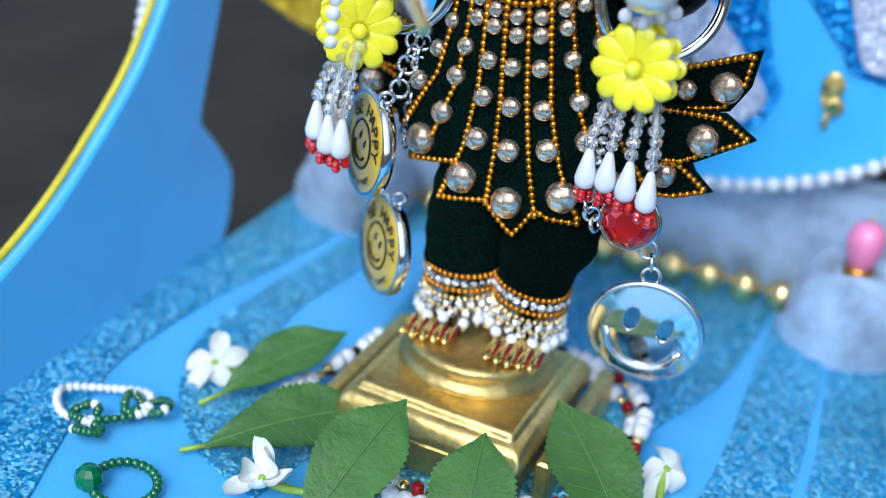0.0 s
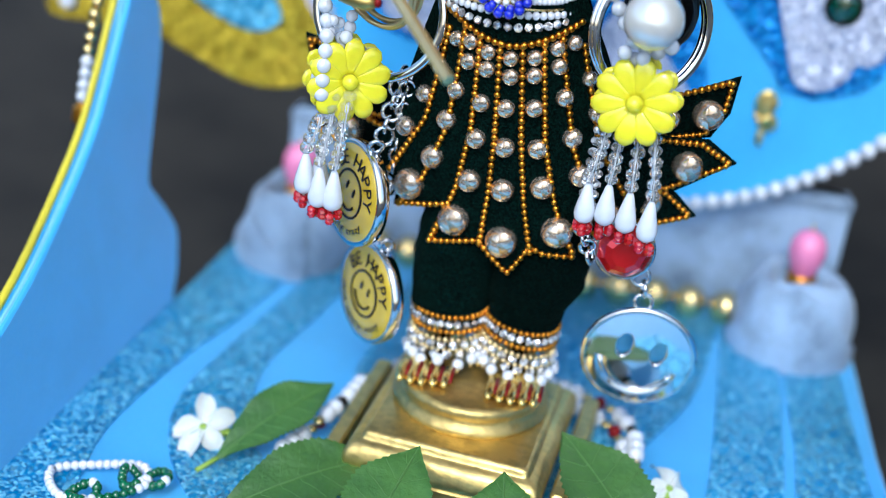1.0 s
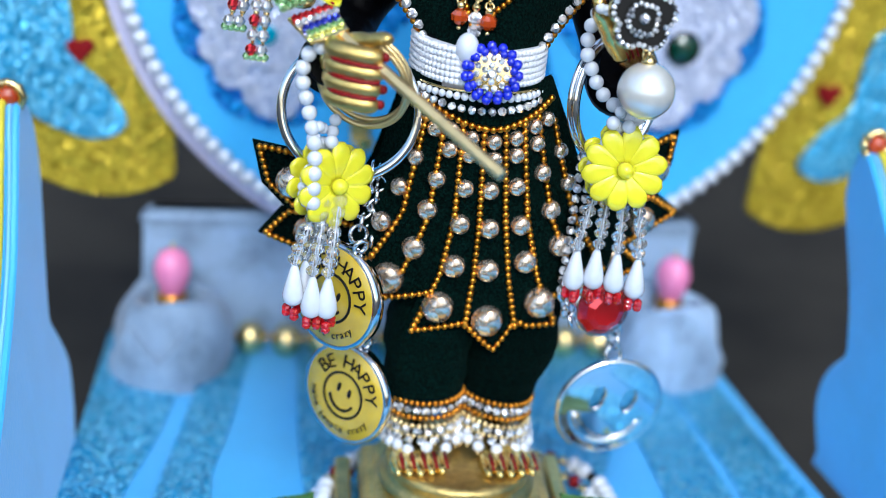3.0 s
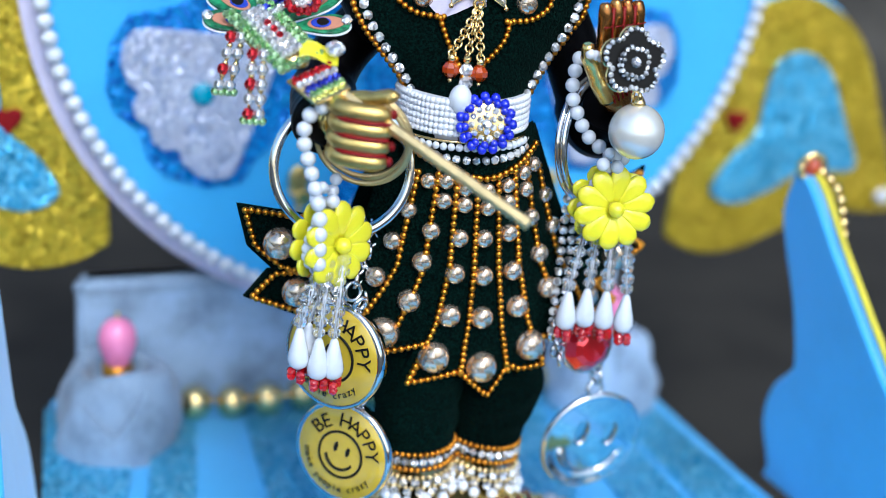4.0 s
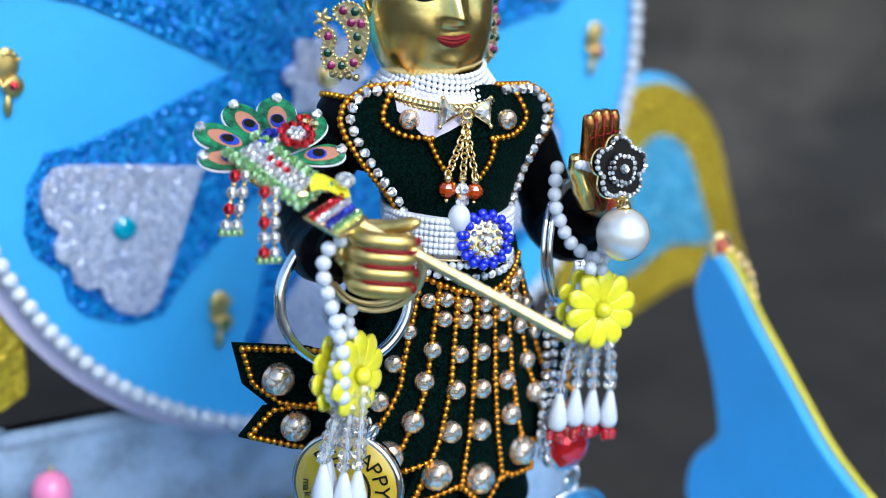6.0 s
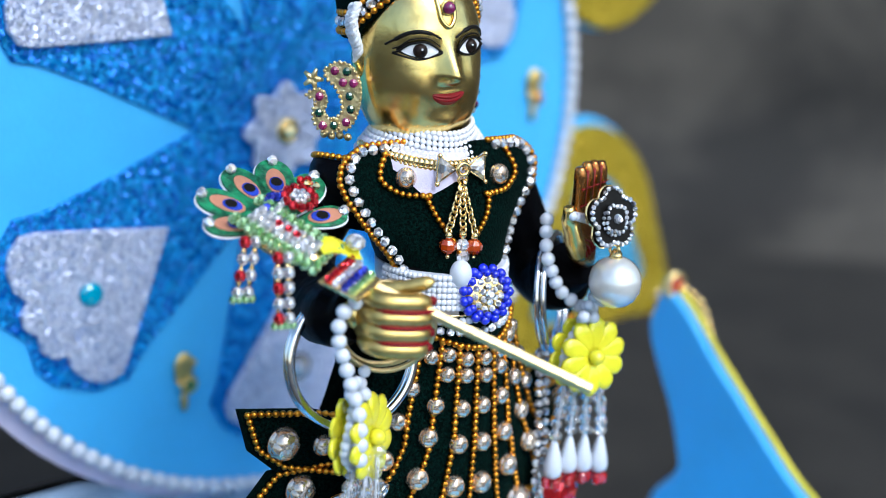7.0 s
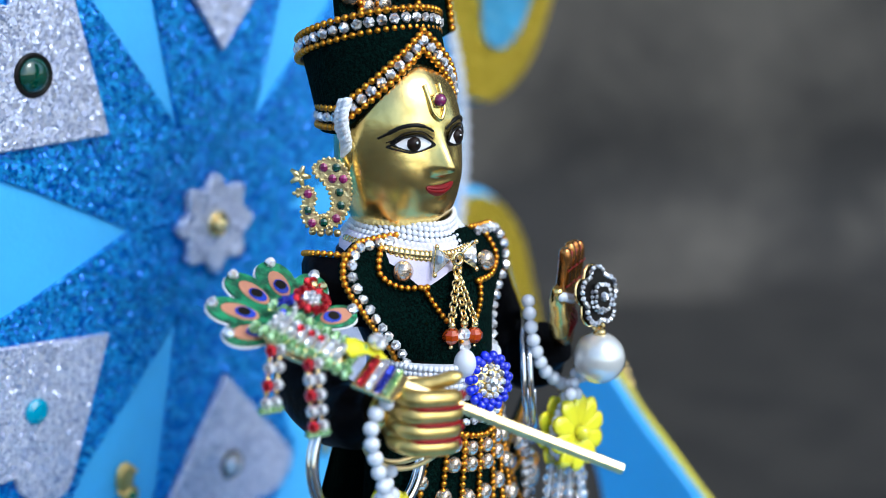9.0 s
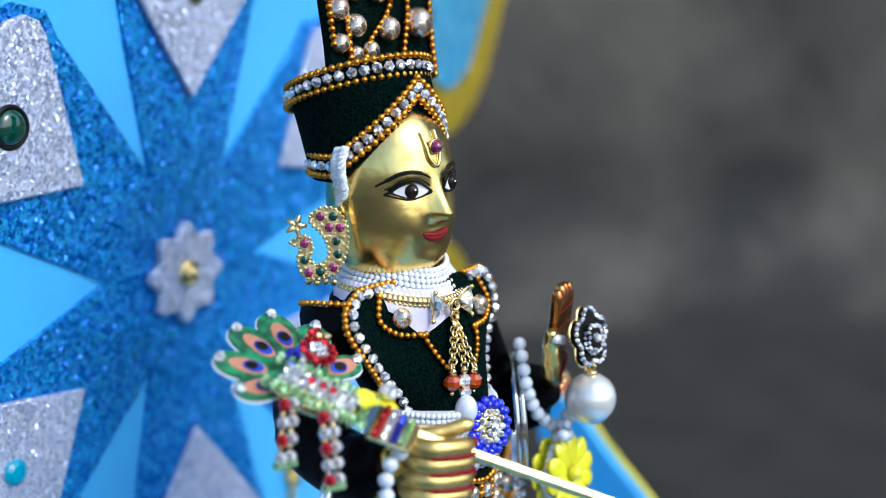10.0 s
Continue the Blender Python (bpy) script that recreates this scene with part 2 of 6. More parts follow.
    def plate(self, outline, depth, place, mi=0, edge_mi=None, bevel=0.3):
        """A sheet cut to an outline. place(x, y, d) puts a point of the drawing at depth d."""
        n = len(outline)
        area = sum(outline[i - 1][0] * outline[i][1] - outline[i][0] * outline[i - 1][1] for i in range(n))
        sgn = 1 if area > 0 else -1
        inner = []
        for i in range(n):
            (ax, ay), (bx, by), (cx, cy) = outline[i - 1], outline[i], outline[(i + 1) % n]
            t = Vector((cx - ax, cy - ay))
            if t.length > 1e-9:
                t.normalize()
            inner.append((bx - sgn * t.y * bevel, by + sgn * t.x * bevel))
        rows = [[place(x, y, d) for x, y in o] for o, d in ((inner, 0), (outline, bevel), (outline, depth - bevel), (inner, depth))]
        base = len(self.v)
        for r in rows:
            self.v += [tuple(p) for p in r]
        for i in range(3):
            for j in range(n):
                k = (j + 1) % n
                self.face((base + i * n + j, base + i * n + k, base + (i + 1) * n + k, base + (i + 1) * n + j), mi if edge_mi is None else edge_mi)
        self.face(tuple(base + j for j in reversed(range(n))), mi)
        self.face(tuple(base + 3 * n + j for j in range(n)), mi)
        return self

    def beads(self, pts, r, step=None, seg=8, rings=6, mi=0, smooth=True, wire=0.0):
        """Beads at an even step, each a little uneven; faceted ones are turned each its own way. wire: the thread's radius."""
        self.many = True
        for i, p in enumerate(spaced(pts, step or 1.9 * r)):
            k = 1 + 0.05 * math.sin(12.9 * i + 3.1 * r)
            turn = None if smooth else Matrix.Rotation(2.4 * i, 3, (0.4, 0.7, 0.6))
            self.sphere(p, r * k, seg, rings, mi, smooth, turn)
        if wire:
            self.tube(pts, wire, 5, mi)
        return self


def spaced(pts, step):
    """Points at an even step along a line."""
    pts = [Vector(p) for p in pts]
    length = sum((b - a).length for a, b in zip(pts, pts[1:]))
    count = max(1, round(length / step))
    out, gap = [], length / count
    want, run = 0.0, 0.0
    for a, b in zip(pts, pts[1:]):
        d = (b - a).length
        while want <= run + d + 1e-6 and len(out) <= count:
            out.append(a + (b - a) * ((want - run) / d if d > 1e-9 else 0))
            want += gap
        run += d
    return out


def smooth_line(pts, n=8, closed=False):
    """A Catmull-Rom curve through points of any dimension."""
    pts = [Vector(p) for p in pts]
    k, out = len(pts), []
    for i in range(k if closed else k - 1):
        at = (lambda j: pts[j % k]) if closed else (lambda j: pts[min(max(j, 0), k - 1)])
        a, b, c, d = at(i - 1), at(i), at(i + 1), at(i + 2)
        for s in range(n):
            t = s / n
            out.append(0.5 * (2 * b + (c - a) * t + (2 * a - 5 * b + 4 * c - d) * t * t + (3 * b - a - 3 * c + d) * t ** 3))
    return out if closed else out + [pts[-1]]


def thing(name, at, label, category, group="", kind=""):
    """An Empty at the base of a thing, at millimetres."""
    ob = new(name)
    ob.empty_display_size = 0.01
    ob.location = Vector(at) / 1000
    return tagged(ob, label, category, group, kind)


def where(ob):
    p = Vector((0, 0, 0))
    while ob is not None:
        p += Vector(ob.location)
        ob = ob.parent
    return p


def part(name, mesh, materials, parent=None, label="", at=None, kind=""):
    """Links a Mesh, drawn in world millimetres, as one object under its thing."""
    materials = materials if isinstance(materials, (list, tuple)) else [materials]
    o = where(parent) if parent is not None else Vector(at or (0, 0, 0)) / 1000
    data = bpy.data.meshes.new(name)
    data.from_pydata([(x / 1000 - o.x, y / 1000 - o.y, z / 1000 - o.z) for x, y, z in mesh.v], [], mesh.f)
    for m in materials:
        data.materials.append(m)
    data.polygons.foreach_set("material_index", mesh.m)
    data.polygons.foreach_set("use_smooth", mesh.s)
    data.validate()
    bm = bmesh.new()
    bm.from_mesh(data)
    bmesh.ops.recalc_face_normals(bm, faces=bm.faces)
    bm.to_mesh(data)
    bm.free()
    ob = new(name, data)
    if parent is not None:
        ob.parent = parent
    else:
        ob.location = o
    if label or kind or mesh.many:
        tagged(ob, label, kind=kind or ("stuff" if mesh.many else ""))
    return ob


def piece(name, data, at, parent, turn=None, size=1.0):
    """One more object on shared mesh data, at world millimetres."""
    ob = new(name, data)
    ob.parent = parent
    m = Matrix.Translation(Vector(at) / 1000 - where(parent))
    if turn is not None:
        m = m @ turn.to_4x4()
    ob.matrix_basis = m @ Matrix.Diagonal((size, size, size, 1))
    return ob


def shape(name, mesh, materials):
    """Mesh data alone, drawn round the origin in millimetres."""
    data = bpy.data.meshes.new(name)
    data.from_pydata([(x / 1000, y / 1000, z / 1000) for x, y, z in mesh.v], [], mesh.f)
    for m in materials if isinstance(materials, (list, tuple)) else [materials]:
        data.materials.append(m)
    data.polygons.foreach_set("material_index", mesh.m)
    data.polygons.foreach_set("use_smooth", mesh.s)
    bm = bmesh.new()
    bm.from_mesh(data)
    bmesh.ops.recalc_face_normals(bm, faces=bm.faces)
    bm.to_mesh(data)
    bm.free()
    return data


def facing(normal):
    """The turn that brings +z to the normal, +y as far up as it can."""
    z = Vector(normal).normalized()
    x = Vector((0, 0, 1)).cross(z)
    x = x.normalized() if x.length > 1e-6 else Vector((1, 0, 0))
    y = z.cross(x)
    return Matrix((x, y, z)).transposed()


def interp(x, xs, ys):
    return float(np.interp(x, xs, ys))


# ---- ground and wall ----
GZ = -45.0
tagged(part("ground", Mesh().grid([[(x, y, GZ) for x in (-40000, -3000, 3000, 40000)] for y in (-40000, -3000, 3000, 40000)], smooth=False), GROUND),
       "dark worn concrete ground under the throne", "ground", kind="structure")
cove = [(-90 + 90 * math.sin(radians(9 * k)), 90 - 90 * math.cos(radians(9 * k))) for k in range(11)]
prof = [(-90.5, 0.0)] + cove + [(0, 900), (0, 2600), (120, 2600), (120, 0)]
wall = Mesh().grid([[(x, y, z + 0.5) for y, z in prof] for x in (-2600, -1000, 0, 1000, 2600)])
wall_ob = tagged(part("wall_north", wall, WALL), "dark grey stained concrete wall with a coved foot", "wall", kind="structure")
wall_ob.matrix_world = pose(0.42, 0.52, GZ / 1000, 0, 0, -42)

# ---- platform of the throne ----
PZ = 2.0
plat = thing("throne_platform", (0, 0, GZ), "light blue foam platform with cyan glitter blades", "platform")
edge = [(-72, 88), (-76, 60), (-80, 20), (-86, -40), (-90, -110), (-60, -128), (0, -134), (60, -128), (98, -110), (91, -40), (86, 20), (84, 60), (82, 88)]
part("top_sheet", Mesh().plate(edge, 5, lambda x, y, d: (x, y, PZ - 5 + d), bevel=0.8), FOAM, plat)
foot = Mesh()
foot.box((-55, -80, GZ), (60, 70, PZ - 5), bevel=3)
part("core", foot, FOAM_EDGE, plat, "pale foam core under the platform")


def flat_sheet(name, outline, mat, parent, z=PZ, h=0.7):
    return part(name, Mesh().plate(outline, h, lambda x, y, d: (x, y, z + d), bevel=0.2), mat, parent)


def blade(outer, inner):
    return [tuple(p) for p in smooth_line([(*p, 0) for p in outer], 5)] + [tuple(p) for p in reversed(smooth_line([(*p, 0) for p in inner], 5))]


for o, i in ((((-74, 82), (-79, 30), (-86, -30), (-91, -105)), ((-52, 82), (-60, 36), (-68, 6), (-72.5, -22), (-71.5, -38), (-68, -55), (-62, -78))),
             (((-48, 82), (-53, 50), (-61, 9), (-63, -8), (-60.5, -22), (-54, -35), (-43, -47), (-28, -54)), ((-37, 82), (-44.5, 38), (-49.5, 13), (-48.6, -3), (-44, -18), (-36, -28), (-24, -36))),
             (((66, 82), (65.3, 51), (65, 25), (64.4, -4), (58, -36), (44, -60)), ((52, 82), (51.3, 64), (50.5, 28), (48.5, -9), (42, -34), (32, -52))),
             (((78, 82), (81, 30), (86, -30), (91, -105)), ((66.8, 82), (66.2, 50), (67, 30), (67.6, 10), (65, -30), (58, -70)))):
    flat_sheet("glitter_blade", [(p[0], p[1]) for p in blade(o, i)], CYAN, plat)
mid = smooth_line([(-26, 82, 0), (-30, 20, 0), (-26, -30, 0), (4, -62, 0), (26, -40, 0), (33.3, 0, 0), (44.8, 30, 0), (50.0, 64, 0), (50.6, 82, 0)], 6)
flat_sheet("glitter_blade", [(p[0], p[1]) for p in mid], CYAN, plat)

# ---- round back of the throne ----
DX, DZ, DR, DY = 12.0, 117.0, 90.0, 75.0
RX, RZ = 3.5, 1.0
back = thing("round_screen", (DX, DY + 3, PZ), "round blue foam screen with glitter petals and pearl rim", "screen")


def on_back(x, z, d):
    return (DX + x, DY - d, DZ + z)


def circle(r, n, rz=None):
    return [(r * math.cos(2 * math.pi * k / n), (rz or r) * math.sin(2 * math.pi * k / n)) for k in range(n)]


part("disc", Mesh().plate([(x + RX, z + RZ) for x, z in circle(DR, 120)], 3.0, lambda x, z, d: on_back(x, z, d - 3), bevel=0.6), FOAM, back)
part("lilac_backing", Mesh().plate([(x + RX - 4.0, z + RZ - 3.2) for x, z in circle(DR, 90)], 1.2, lambda x, z, d: on_back(x, z, d - 4.3), bevel=0.3), LILAC, back, "pale lilac foam sheet behind the screen")
pearl_data = shape("rim_pearl", Mesh().sphere((0, 0, 0), 1.9, 12, 9), PEARL)
N_RIM = 145
for k in range(N_RIM):
    a = 2 * math.pi * k / N_RIM
    piece("rim_pearl", pearl_data, on_back(RX + (DR - 0.3) * math.cos(a), RZ + (DR - 0.3) * math.sin(a), 1.2), back)
# the six-armed star: narrow waists at the middle, heart-shaped ends
star = []
ARMS = (88.0, 144.5, 213.0, 274.0, 328.4, 391.0)
for k in range(6):
    c, before = math.radians(ARMS[k]), (ARMS[k] - (ARMS[k - 1] - (360 if k == 0 else 0))) / 2
    pts = [(r, a) for r, a in ((23.5, -before), (50.0, -21.5), (62.0, -20.0), (68.0, -20.5), (74.0, -16.0), (78.5, -9.0), (79.0, -5.0), (76.5, 0.0), (79.0, 5.0), (78.5, 9.0), (74.0, 16.0), (68.0, 20.5), (62.0, 20.0), (50.0, 21.5))]
    star += [(r * math.cos(c + math.radians(a)), r * math.sin(c + math.radians(a))) for r, a in pts]
part("glitter_star", Mesh().plate(star, 0.9, on_back, bevel=0.2), DEEP, back, "deep blue glitter foam star")
kite_half = [(37.5, 0), (50, 10), (62, 19.3), (65, 20.6), (68.5, 19.5), (71.5, 16), (72.6, 11.5), (71.6, 8), (74.4, 6.6), (75.6, 3.4), (74.2, 0)]
GEM_MATS = [PALE_GOLD, DARK_GREEN, TEAL, STONE, DARK_GREEN, TEAL]
for k in range(6):
    c = math.radians(ARMS[k])
    ox = [(r, s) for r, s in kite_half] + [(r, -s) for r, s in reversed(kite_half[1:-1])]
    out = [(r * math.cos(c) - s * math.sin(c), r * math.sin(c) + s * math.cos(c)) for r, s in ox]
    petal = part("silver_petal", Mesh().plate(out, 1.6, lambda x, z, d: on_back(x, z, d + 0.9), bevel=0.35), SILVER_G, back, "silver glitter foam petal with a gem")
    g = on_back(60 * math.cos(c), 60 * math.sin(c), 2.5)
    big = 1.3 if k in (1, 4) else 1.0
    part("gem", Mesh().lathe([(2.7 * big, 0), (2.6 * big, 0.6), (1.7 * big, 1.3), (0.1, 1.6)], g, (0, -1, 0), 18, smooth=(k % 2 == 1)), GEM_MATS[k], petal)
    if k in (1, 3, 4):
        part("gem_rim", Mesh().ring(g, 3.0 * big, 0.55, (0, -1, 0), 24, 6), INK, petal, "black rim of the gem")
fl = [((10.2 + 1.3 * math.cos(8 * a)) * math.cos(a), (10.2 + 1.3 * math.cos(8 * a)) * math.sin(a)) for a in (2 * math.pi * k / 64 for k in range(64))]
flower = part("centre_flower", Mesh().plate([(x - 1, z - 1) for x, z in fl], 2.2, lambda x, z, d: on_back(x, z, d + 0.9), bevel=0.5), SILVER_G, back, "silver glitter flower with a gold gem")
gm = Mesh()
gm.ring(on_back(-1, -1, 3.2), 2.4, 0.7, (0, 1, 0), 20, 6)
gm.sphere(on_back(-1, -1, 3.4), 2.0, 10, 6, smooth=False)
part("gem", gm, PALE_GOLD, flower)
# gold brooches in the wedges
for bx, bz in ((-62.3, 118.2), (91.4, 119.5), (-14.4, 59.6), (51.2, 56.6)):
    br = thing("brooch", (bx, DY - 0.1, bz - 6), "small gold peacock-shaped brooch glued to the blue back", "brooch", "brooches on the throne back")
    m = Mesh()
    m.sphere((bx - 0.3, DY - 1, bz + 3), (2.6, 1.0, 3.6), 12, 8)
    m.sphere((bx + 1.0, DY - 1.1, bz - 1.5), (2.3, 1.1, 2.3), 12, 8)
    m.sphere((bx - 0.2, DY - 1, bz - 5.5), (0.9, 0.9, 2.4), 10, 6)
    m.tube([(bx - 2.4, DY - 1, bz + 0.5), (bx - 1.2, DY - 1.6, bz - 1.5), (bx + 1.2, DY - 1.8, bz + 0.6), (bx + 2.6, DY - 1.2, bz - 1.4)], 0.5, 6)
    for q in range(5):
        m.sphere((bx - 2 + q, DY - 1.8, bz + 5.5 - 0.35 * (q - 2) ** 2), 0.6, 6, 5)
    part("setting", m, OLD_BRASS, br)
    part("stone", Mesh().sphere((bx + 0.8, DY - 2.1, bz - 1.2), 1.0, 8, 6), RUBY if bz > 100 else GREEN_BEAD, br)
for bx, bz in ((-9.8, 180.5), (43.5, 180)):
    br = thing("brooch", (bx, DY - 0.1, bz - 5), "red enamel and gold brooch glued to the blue back", "brooch", "brooches on the throne back")
    part("setting", Mesh().tube([(bx - 2, DY - 1, bz + 6), (bx - 1.6, DY - 1.2, bz + 2), (bx + 1, DY - 1.2, bz - 2.5), (bx + 3, DY - 1, bz - 1)], 1.0, 8), OLD_BRASS, br)
    part("enamel", Mesh().sphere((bx - 0.8, DY - 1.4, bz + 1.5), (1.5, 0.9, 4), 10, 7), RED_PAINT, br)

# gold lobes that frame the back
lobe_out = [(88, 46), (91, 40), (100, 36.5), (111, 37), (124, 42), (138, 47), (162, 47), (157, 62), (152, 74), (144, 92), (134, 103), (121, 108.5), (108, 106), (98, 96), (92, 78)]
lobe_in = [(99.5, 55), (107, 51), (117, 54), (129, 60), (145, 60), (139, 74), (133, 86), (127, 92), (120, 93.5), (114, 90), (112, 80), (111, 71), (104, 64)]
for kind_, mx, oz, ox_ in (("low", 1, 0, 2.4), ("low", -1, 0, -4.8), ("high", 1, 243.2, 6.0)):
    def put(x, z, d, mx=mx, oz=oz, ox_=ox_):
        return (12.5 + mx * (x + ox_ - 12.5), DY + 6.6 - d, oz - z if oz else z + (4.3 if mx < 0 else -1.2))
    lb = thing("gold_lobe", put(120, 37, 0), "gold glitter foam lobe with a light blue glitter inset", "decoration", "gold lobes round the throne back")
    o2 = [(p[0], p[1]) for p in smooth_line([(*p, 0) for p in lobe_out], 4, True)]
    part("backing", Mesh().plate([(x + (1.5 if x < 100 else -2) * (mx > 0), z + (2.5 if not oz and z > 60 else 0.6) * (mx > 0)) for x, z in o2], 1.6, lambda x, z, d: put(x, z, d - 1.7), bevel=0.4), FOAM, lb)
    part("gold_sheet", Mesh().plate(o2, 2.0, put, bevel=0.5), GOLD_G, lb)
    part("inset", Mesh().plate([(p[0], p[1]) for p in smooth_line([(*p, 0) for p in lobe_in], 4, True)], 1.2, lambda x, z, d: put(x, z, d + 2.0), bevel=0.3), CYAN, lb)
    gx, gz = (104.3, 74.5) if mx > 0 else (110.5, 72.5)
    heart = [(0, -3.4), (1.6, -1.6), (3.4, 0.8), (3.2, 2.4), (1.6, 3.0), (0, 2.2), (-1.6, 3.0), (-3.2, 2.4), (-3.4, 0.8), (-1.6, -1.6)]
    part("red_gem", Mesh().plate([(gx + x, gz + z) for x, z in heart], 1.3, lambda x, z, d: put(x, z, d + 2.0), bevel=0.5), RED_PAINT, lb, "red heart-shaped sticker")
    part("tip_pearl", Mesh().sphere(Vector(put(156, 51.5, 2.0)) + Vector((0, -1.2, 0)), 2.4, 12, 9), PEARL, lb)

# ---- silver backrest behind the seat ----
rest = thing("bench_strip", (5, 82, PZ), "silver-grey felt backrest strip along the platform's rear", "backrest")
part("board", Mesh().box((-66, 79.8, PZ), (77.5, 84.5, 35.2), bevel=1.2), SILVER_FELT, rest)
part("cap", Mesh().box((-66.6, 79.4, 31.0), (78.1, 85.1, 37.2), bevel=2.2), SILVER_FELT, rest)
gold_ball = shape("gold_ball", Mesh().sphere((0, 0, 0), 4.1, 20, 14), PALE_GOLD)
string = thing("gold_bead_string", (5, 70.5, PZ), "string of large gold beads along the backrest", "bead string")
part("thread", Mesh().tube([(-50, 70.5, 7.2), (5, 70.5, 6.8), (62, 70.5, 7.2)], 0.4, 6), PALE_GOLD, string)
for k in range(13):
    piece("bead", gold_ball, (-48 + 9.05 * k, 70.5 + 0.4 * math.sin(k * 2.1), PZ + 4.6 + 0.3 * math.sin(k * 1.7)), string)
for bx in (-58.6, 67.0):
    post = thing("silver_post", (bx, 64, PZ), "rolled silver felt post with a pink bead on top", "post", "silver posts at the platform corners")
    m, rows = Mesh(), []
    for h, rr in ((0, 13.4), (1, 14.0), (6, 14.4), (11, 14.0), (15, 13.2), (18, 12.0), (19.8, 10.6), (20.4, 9.0), (19.8, 7.6), (17.5, 6.8), (14.5, 6.4)):
        rows.append([(bx + (rr + 0.8 * math.sin(3 * a + h * 0.1) + 0.5 * math.sin(7 * a - h * 0.3 + bx)) * math.cos(a), 64 + (rr * 0.92 + 0.5 * math.cos(2 * a)) * math.sin(a), PZ + h + (1.1 * math.sin(2 * a + bx) if h > 5 else 0))
                     for a in (2 * math.pi * k / 44 for k in range(44))])
    m.grid(rows, 0, True, True, True)
    part("felt_roll", m, SILVER_FELT, post)
    # overlapping wrap of the felt, its free edge running aslant
    folds = ((196, 96, 0.0, 15.5, 8.0, 18.5),) if bx < 0 else ((188, 84, 0.0, 8.0, 19.5, 21.8), (262, 92, 21.8, 19.0, 8.0, 4.0))
    for q, (a0, wide, *tops) in enumerate(folds):
        grid_, out_ = [], 0.9 + 0.9 * q
        for j in range(13):
            t = j / 12
            a = radians(a0 + wide * t)
            hi = interp(t, [0, 0.34, 0.67, 1], [max(4.0, tops[0]), *tops[1:]])
            grid_.append([(bx + (interp(u * hi, [0, 6, 13, 18, 22], [14.2, 14.8, 14.0, 12.6, 11.6]) + out_ + 0.5 * u * math.sin(4 * t)) * math.cos(a), 64 + (interp(u * hi, [0, 6, 13, 18, 22], [13.2, 13.8, 13.0, 11.8, 10.8]) + out_) * math.sin(a), PZ + u * hi) for u in np.linspace(0, 1, 9)])
        part("felt_flap", Mesh().grid(grid_).grid([[(bx + (x - bx) * 0.93, 64 + (y - 64) * 0.93, z) for x, y, z in r] for r in grid_]).grid([[r[-1] for r in grid_], [(bx + (r[-1][0] - bx) * 0.93, 64 + (r[-1][1] - 64) * 0.93, r[-1][2]) for r in grid_]]), SILVER_FELT, post)
    part("bead_cup", Mesh().lathe([(1.5, 14), (3.4, 17), (3.6, 20), (2.2, 20.8)], (bx, 64, PZ), (0, 0, 1), 16), GOLD, post)
    part("pink_bead", Mesh().lathe([(0.6, 19.0), (2.4, 19.4), (3.1, 21.2), (4.0, 23.8), (4.5, 26.4), (4.1, 29.0), (2.9, 30.8), (1.3, 31.6), (0.3, 31.8)], (bx, 64, PZ), (0, 0, 1), 20), PINK, post)
    part("pin", Mesh().tube([(bx, 64, PZ + 31.4), (bx, 64, PZ + 33.4)], 0.35, 6), OLD_BRASS, post)

# ---- side wings ----
wing = [(30, 0), (34, 8), (36.5, 18), (33.5, 25), (28, 32.5), (26, 37), (31, 47), (38, 62), (40, 72), (37, 80), (31, 82), (25, 76), (15, 64), (5, 53.5), (-8, 44), (-25, 35), (-44, 27), (-66, 21), (-88, 17), (-108, 14), (-110, 0)]
wing = [(y, z * 0.94 - (1.5 if 5 < z < 40 else 0)) for y, z in wing]
wing_r = [(17, 0), (16, 4), (20, 14), (18.5, 23), (12, 31), (12, 36), (15, 47), (20, 58), (23, 67), (21, 75), (19, 78), (13, 74), (5, 65), (-3, 57), (-11, 49), (-22, 39), (-40, 29), (-62, 22), (-88, 17), (-108, 14), (-110, 0)]
